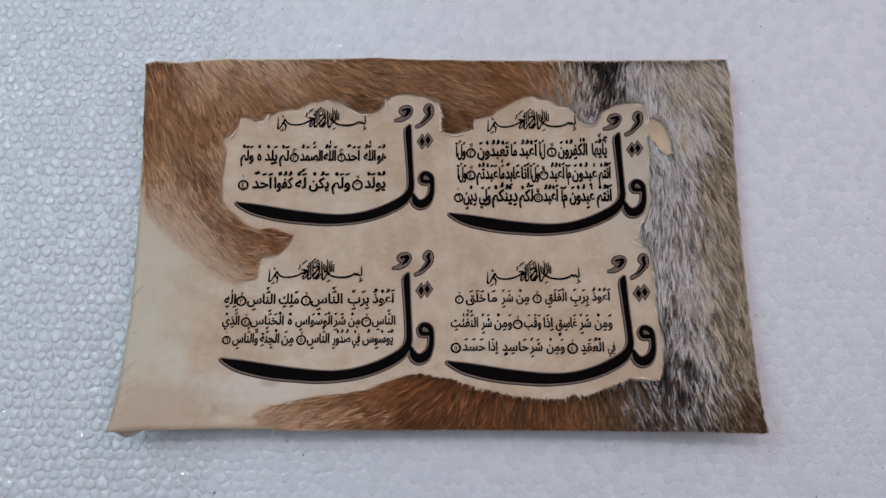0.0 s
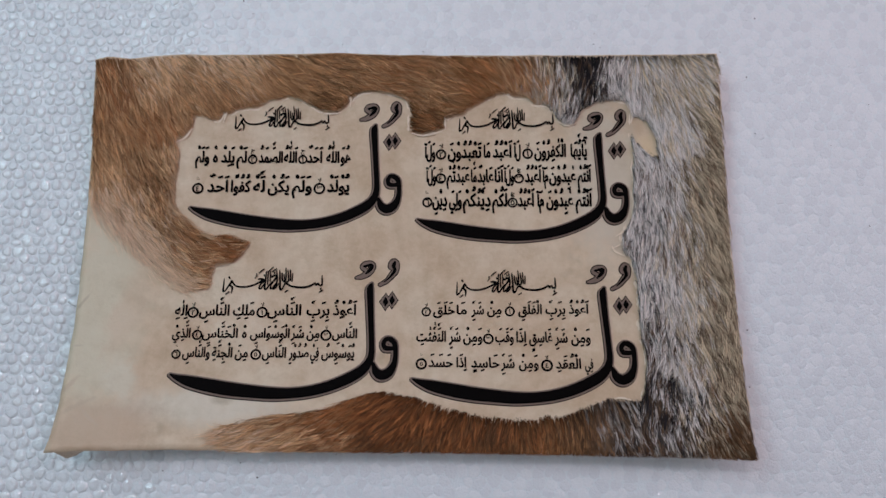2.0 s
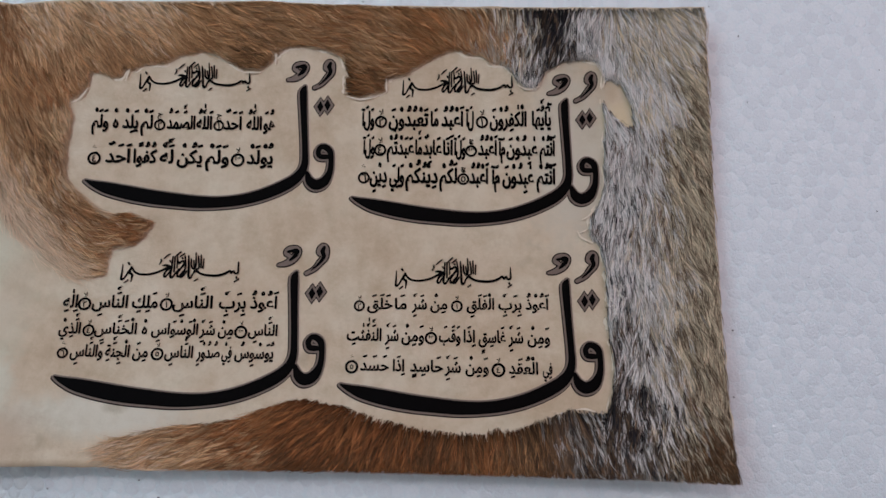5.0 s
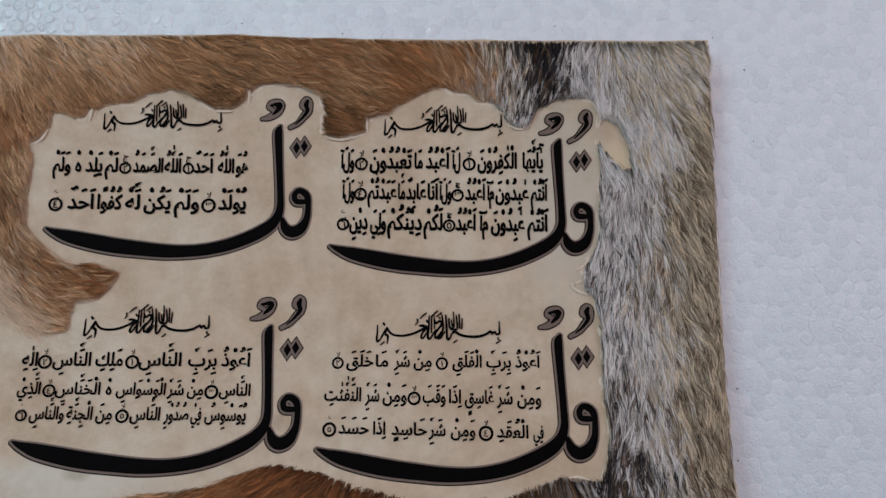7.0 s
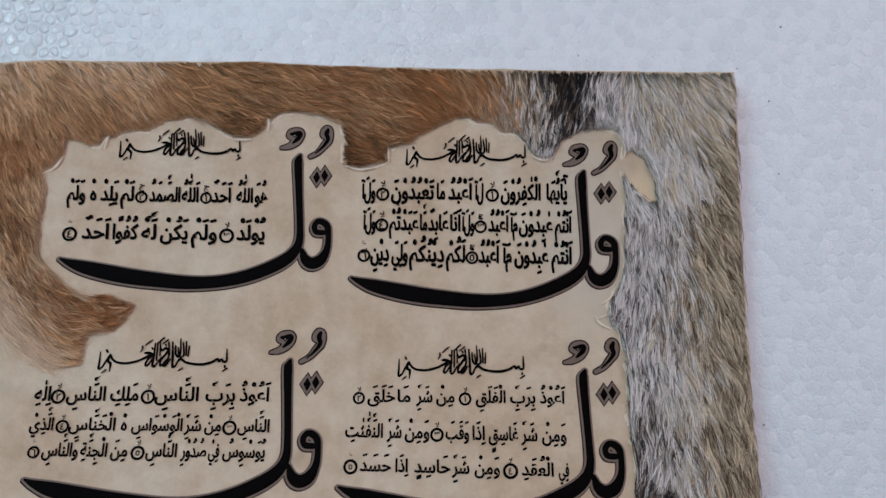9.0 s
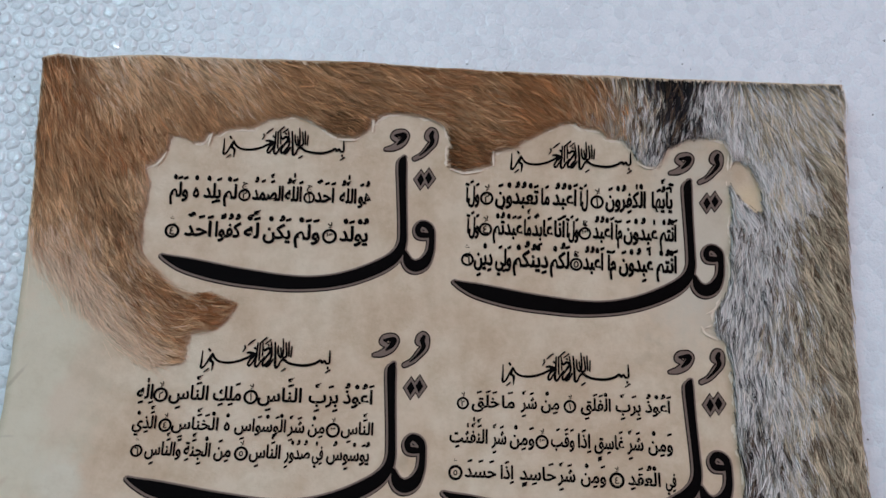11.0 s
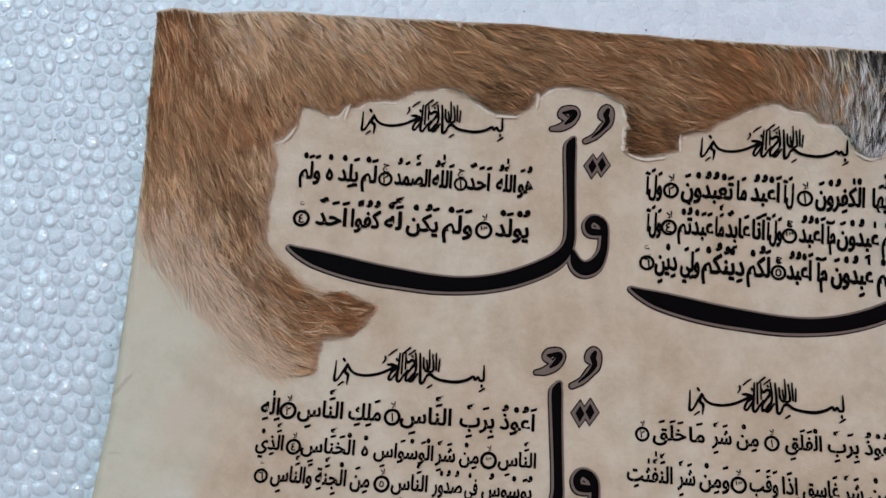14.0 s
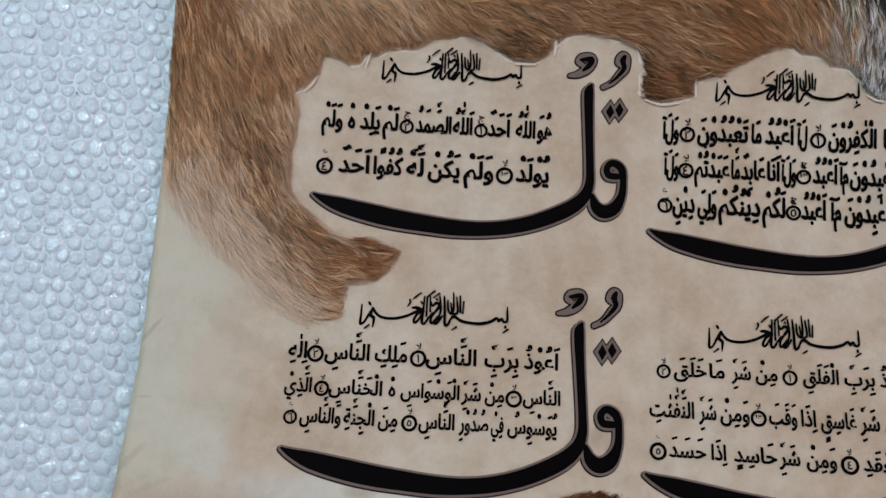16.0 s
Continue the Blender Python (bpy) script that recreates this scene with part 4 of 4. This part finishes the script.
def verse_line(right, left, rise, weight, level, words):
    """One line of verse along a base from its right to its left end, in millimetres. rise: height of an upright letter, weight: breadth
    of the pen in ems; level: where the vowel signs begin; words: each with its right and left end along the line, ringed verse numbers with centre and radius."""
    em = rise / 0.714
    slope = (right[1] - left[1]) / (right[0] - left[0])

    def put(x, y, h):
        X, Y = x * 0.001, (right[1] + slope * (x - right[0]) + y) * 0.001
        return X, Y, sag(X, Y) + h

    verts, faces, rings, count = [], [], [], 0
    for item in words.split("|"):
        text, start, end = item.rsplit(" ", 2)
        start, end = float(start), float(end)
        if text[0] == "(":
            rings.append((start, end, text[1:-1]))
            continue
        pieces, x_low, x_high = word_pieces(text, level)
        sx = (start - end) / (x_high - x_low)
        for x, y, v, f, size in pieces:
            count += 1
            for ox, oy, lift in ((-weight, 0.5 * weight, 0.0), (weight, -0.5 * weight, 0.00006), (0.0, weight, 0.00012)):
                n0 = len(verts)
                verts += [put(start + sx * (x + p[0] * size - x_high) + em * ox, em * (y + p[1] * size + oy), 0.0002 + lift + 0.00001 * (count % 5)) for p in v]
                faces += [tuple(k + n0 for k in q) for q in f]
    line = mesh_object("verse_line", verts, faces, INK, hide, "line of small black verse lettering")
    for x, radius, num in rings:
        verts, faces = [], []
        y = 0.2 * em
        for k in range(28):
            a = 2 * math.pi * k / 28
            for r in (radius * 1.16, radius * 0.75):
                verts.append(put(x + r * math.cos(a), y + r * math.sin(a), 0.00026))
            faces.append((2 * k, 2 * k + 1, (2 * k + 3) % 56, (2 * k + 2) % 56))
        for ch, size, up in ((num[0], 0.52, 0.0), (num[1], 0.44 if num[1] in "جع\ufefb" else 0.8, radius + 0.2 * em)):
            v, f, _ = glyph(ch)
            if not v:
                continue
            mx, my = (min(p[0] for p in v) + max(p[0] for p in v)) / 2, (min(p[1] for p in v) + max(p[1] for p in v)) / 2
            n0 = len(verts)
            verts += [put(x + em * size * (p[0] - mx), y + up + em * size * (p[1] - my), 0.00024) for p in v]
            faces += [tuple(k + n0 for k in q) for q in f]
        mesh_object("verse_marker", verts, faces, INK, line, "black ringed verse number")


VERSES = [
    ((-28.6, 122.7), (-98.5, 121.4), 5.04, 0.02, 0.76, "هُوَ -28.6 -33.1|اللّٰهُ -33.8 -39.6|اَحَدٌ -41.6 -48.3|(١ج) -50.3 1.8|اَللّٰهُ -53.0 -58.8|الصَّمَدُ -59.4 -70.1|(٢ج) -72.9 1.9|لَمْ -75.6 -80.1|يَلِدْ -81.1 -87.0|هْ -88.6 -90.6|وَلَمْ -92.4 -98.5"),
    ((-28.7, 109.2), (-97.0, 107.8), 5.23, 0.02, 0.74, "يُوْلَدْ -28.9 -38.8|(٣ﻻ) -42.3 2.3|وَلَمْ -45.8 -54.6|يَكُنْ -56.0 -65.4|لَّهٗ -66.9 -72.0|كُفُوًا -73.2 -81.9|اَحَدٌ -83.3 -92.4|(٤ع) -96.6 2.2"),
    ((78.2, 126.1), (4.8, 125.2), 5.65, 0.018, 0.62, "يٰٓاَيُّهَا 78.2 71.0|الْكٰفِرُوْنَ 68.8 54.8|(١ﻻ) 51.7 2.1|لَآ 48.4 45.3|اَعْبُدُ 44.3 36.0|مَا 34.8 31.9|تَعْبُدُوْنَ 30.8 15.6|(٢ﻻ) 12.5 2.1|وَلَآ 9.8 4.8"),
    ((79.7, 114.5), (5.7, 114.1), 5.64, 0.018, 0.62, "اَنْتُمْ 79.7 74.1|عٰبِدُوْنَ 73.2 61.4|مَآ 60.8 58.1|اَعْبُدُ 57.5 50.5|(٣ۚ) 47.7 2.0|وَلَآ 45.4 40.9|اَنَا 40.5 36.9|عَابِدٌ 36.3 29.1|مَّا 28.7 26.2|عَبَدْتُّمْ 25.6 15.2|(٤ﻻ) 12.5 2.1|وَلَآ 10.2 5.7"),
    ((79.9, 103.3), (4.1, 103.0), 5.83, 0.02, 0.62, "اَنْتُمْ 79.9 73.0|عٰبِدُوْنَ 71.8 60.0|مَآ 58.8 55.5|اَعْبُدُ 54.3 47.3|(٥ۚ) 44.9 2.0|لَكُمْ 42.4 35.8|دِيْنُكُمْ 35.0 22.7|وَلِيَ 22.0 16.5|دِيْنِ 15.4 9.0|(٦ع) 6.6 2.0"),
    ((-23.6, 53.5), (-101.6, 52.1), 4.53, 0.012, 0.66, "اَعُوْذُ -23.6 -33.5|بِرَبِّ -35.1 -45.0|النَّاسِ -47.4 -62.0|(١ﻻ) -64.3 2.1|مَلِكِ -67.5 -76.8|النَّاسِ -78.4 -91.2|(٢ﻻ) -93.9 2.1|اِلٰهِ -96.4 -101.6"),
    ((-22.6, 43.5), (-101.6, 42.6), 3.96, 0.012, 0.66, "النَّاسِ -22.6 -33.3|(٣ﻻ) -36.0 2.1|مِنْ -38.8 -44.3|شَرِّ -45.5 -51.1|الْوَسْوَاسِ -51.7 -68.5|هْ -70.1 -72.0|الْخَنَّاسِ -73.9 -89.0|(٤ﻻ) -91.1 1.9|الَّذِيْ -94.0 -101.6"),
    ((-23.4, 35.1), (-100.5, 34.3), 4.18, 0.012, 0.66, "يُوَسْوِسُ -23.4 -37.4|فِيْ -38.6 -42.1|صُدُوْرِ -42.9 -51.2|النَّاسِ -52.6 -62.7|(٥ﻻ) -65.4 2.0|مِنَ -68.8 -74.2|الْجِنَّةِ -75.4 -84.0|وَالنَّاسِ -84.9 -96.3|(٦ع) -99.0 1.7"),
    ((77.1, 55.3), (5.1, 54.1), 4.03, 0.01, 0.7, "اَعُوْذُ 77.1 68.8|بِرَبِّ 67.3 58.8|الْفَلَقِ 57.2 47.1|(١ﻻ) 43.4 1.9|مِنْ 39.8 33.6|شَرِّ 32.2 26.7|مَا 24.7 20.3|خَلَقَ 19.5 10.1|(٢ﻻ) 7.1 1.8"),
    ((77.6, 42.8), (3.1, 42.5), 4.42, 0.01, 0.7, "وَمِنْ 77.6 69.5|شَرِّ 67.9 62.5|غَاسِقٍ 61.5 51.6|اِذَا 50.2 46.1|وَقَبَ 44.9 37.1|(٣ﻻ) 34.1 2.0|وَمِنْ 31.5 23.3|شَرِّ 22.1 17.2|النَّفّٰثٰتِ 15.8 3.1"),
    ((78.3, 31.8), (3.3, 31.7), 4.13, 0.01, 0.7, "فِي 78.3 74.9|الْعُقَدِ 73.2 62.6|(٤ﻻ) 58.9 2.2|وَمِنْ 55.3 47.0|شَرِّ 45.2 39.4|حَاسِدٍ 38.8 26.8|اِذَا 24.6 20.5|حَسَدَ 19.0 8.6|(٥ع) 5.5 2.1"),
]
for verse in VERSES:
    verse_line(*verse)

# ---- single beads beside the hide ----
for c in single:
    v, f = bead_data(*c)
    mesh_object("bead", v, f, FOAM_BEAD, board, smooth=True)
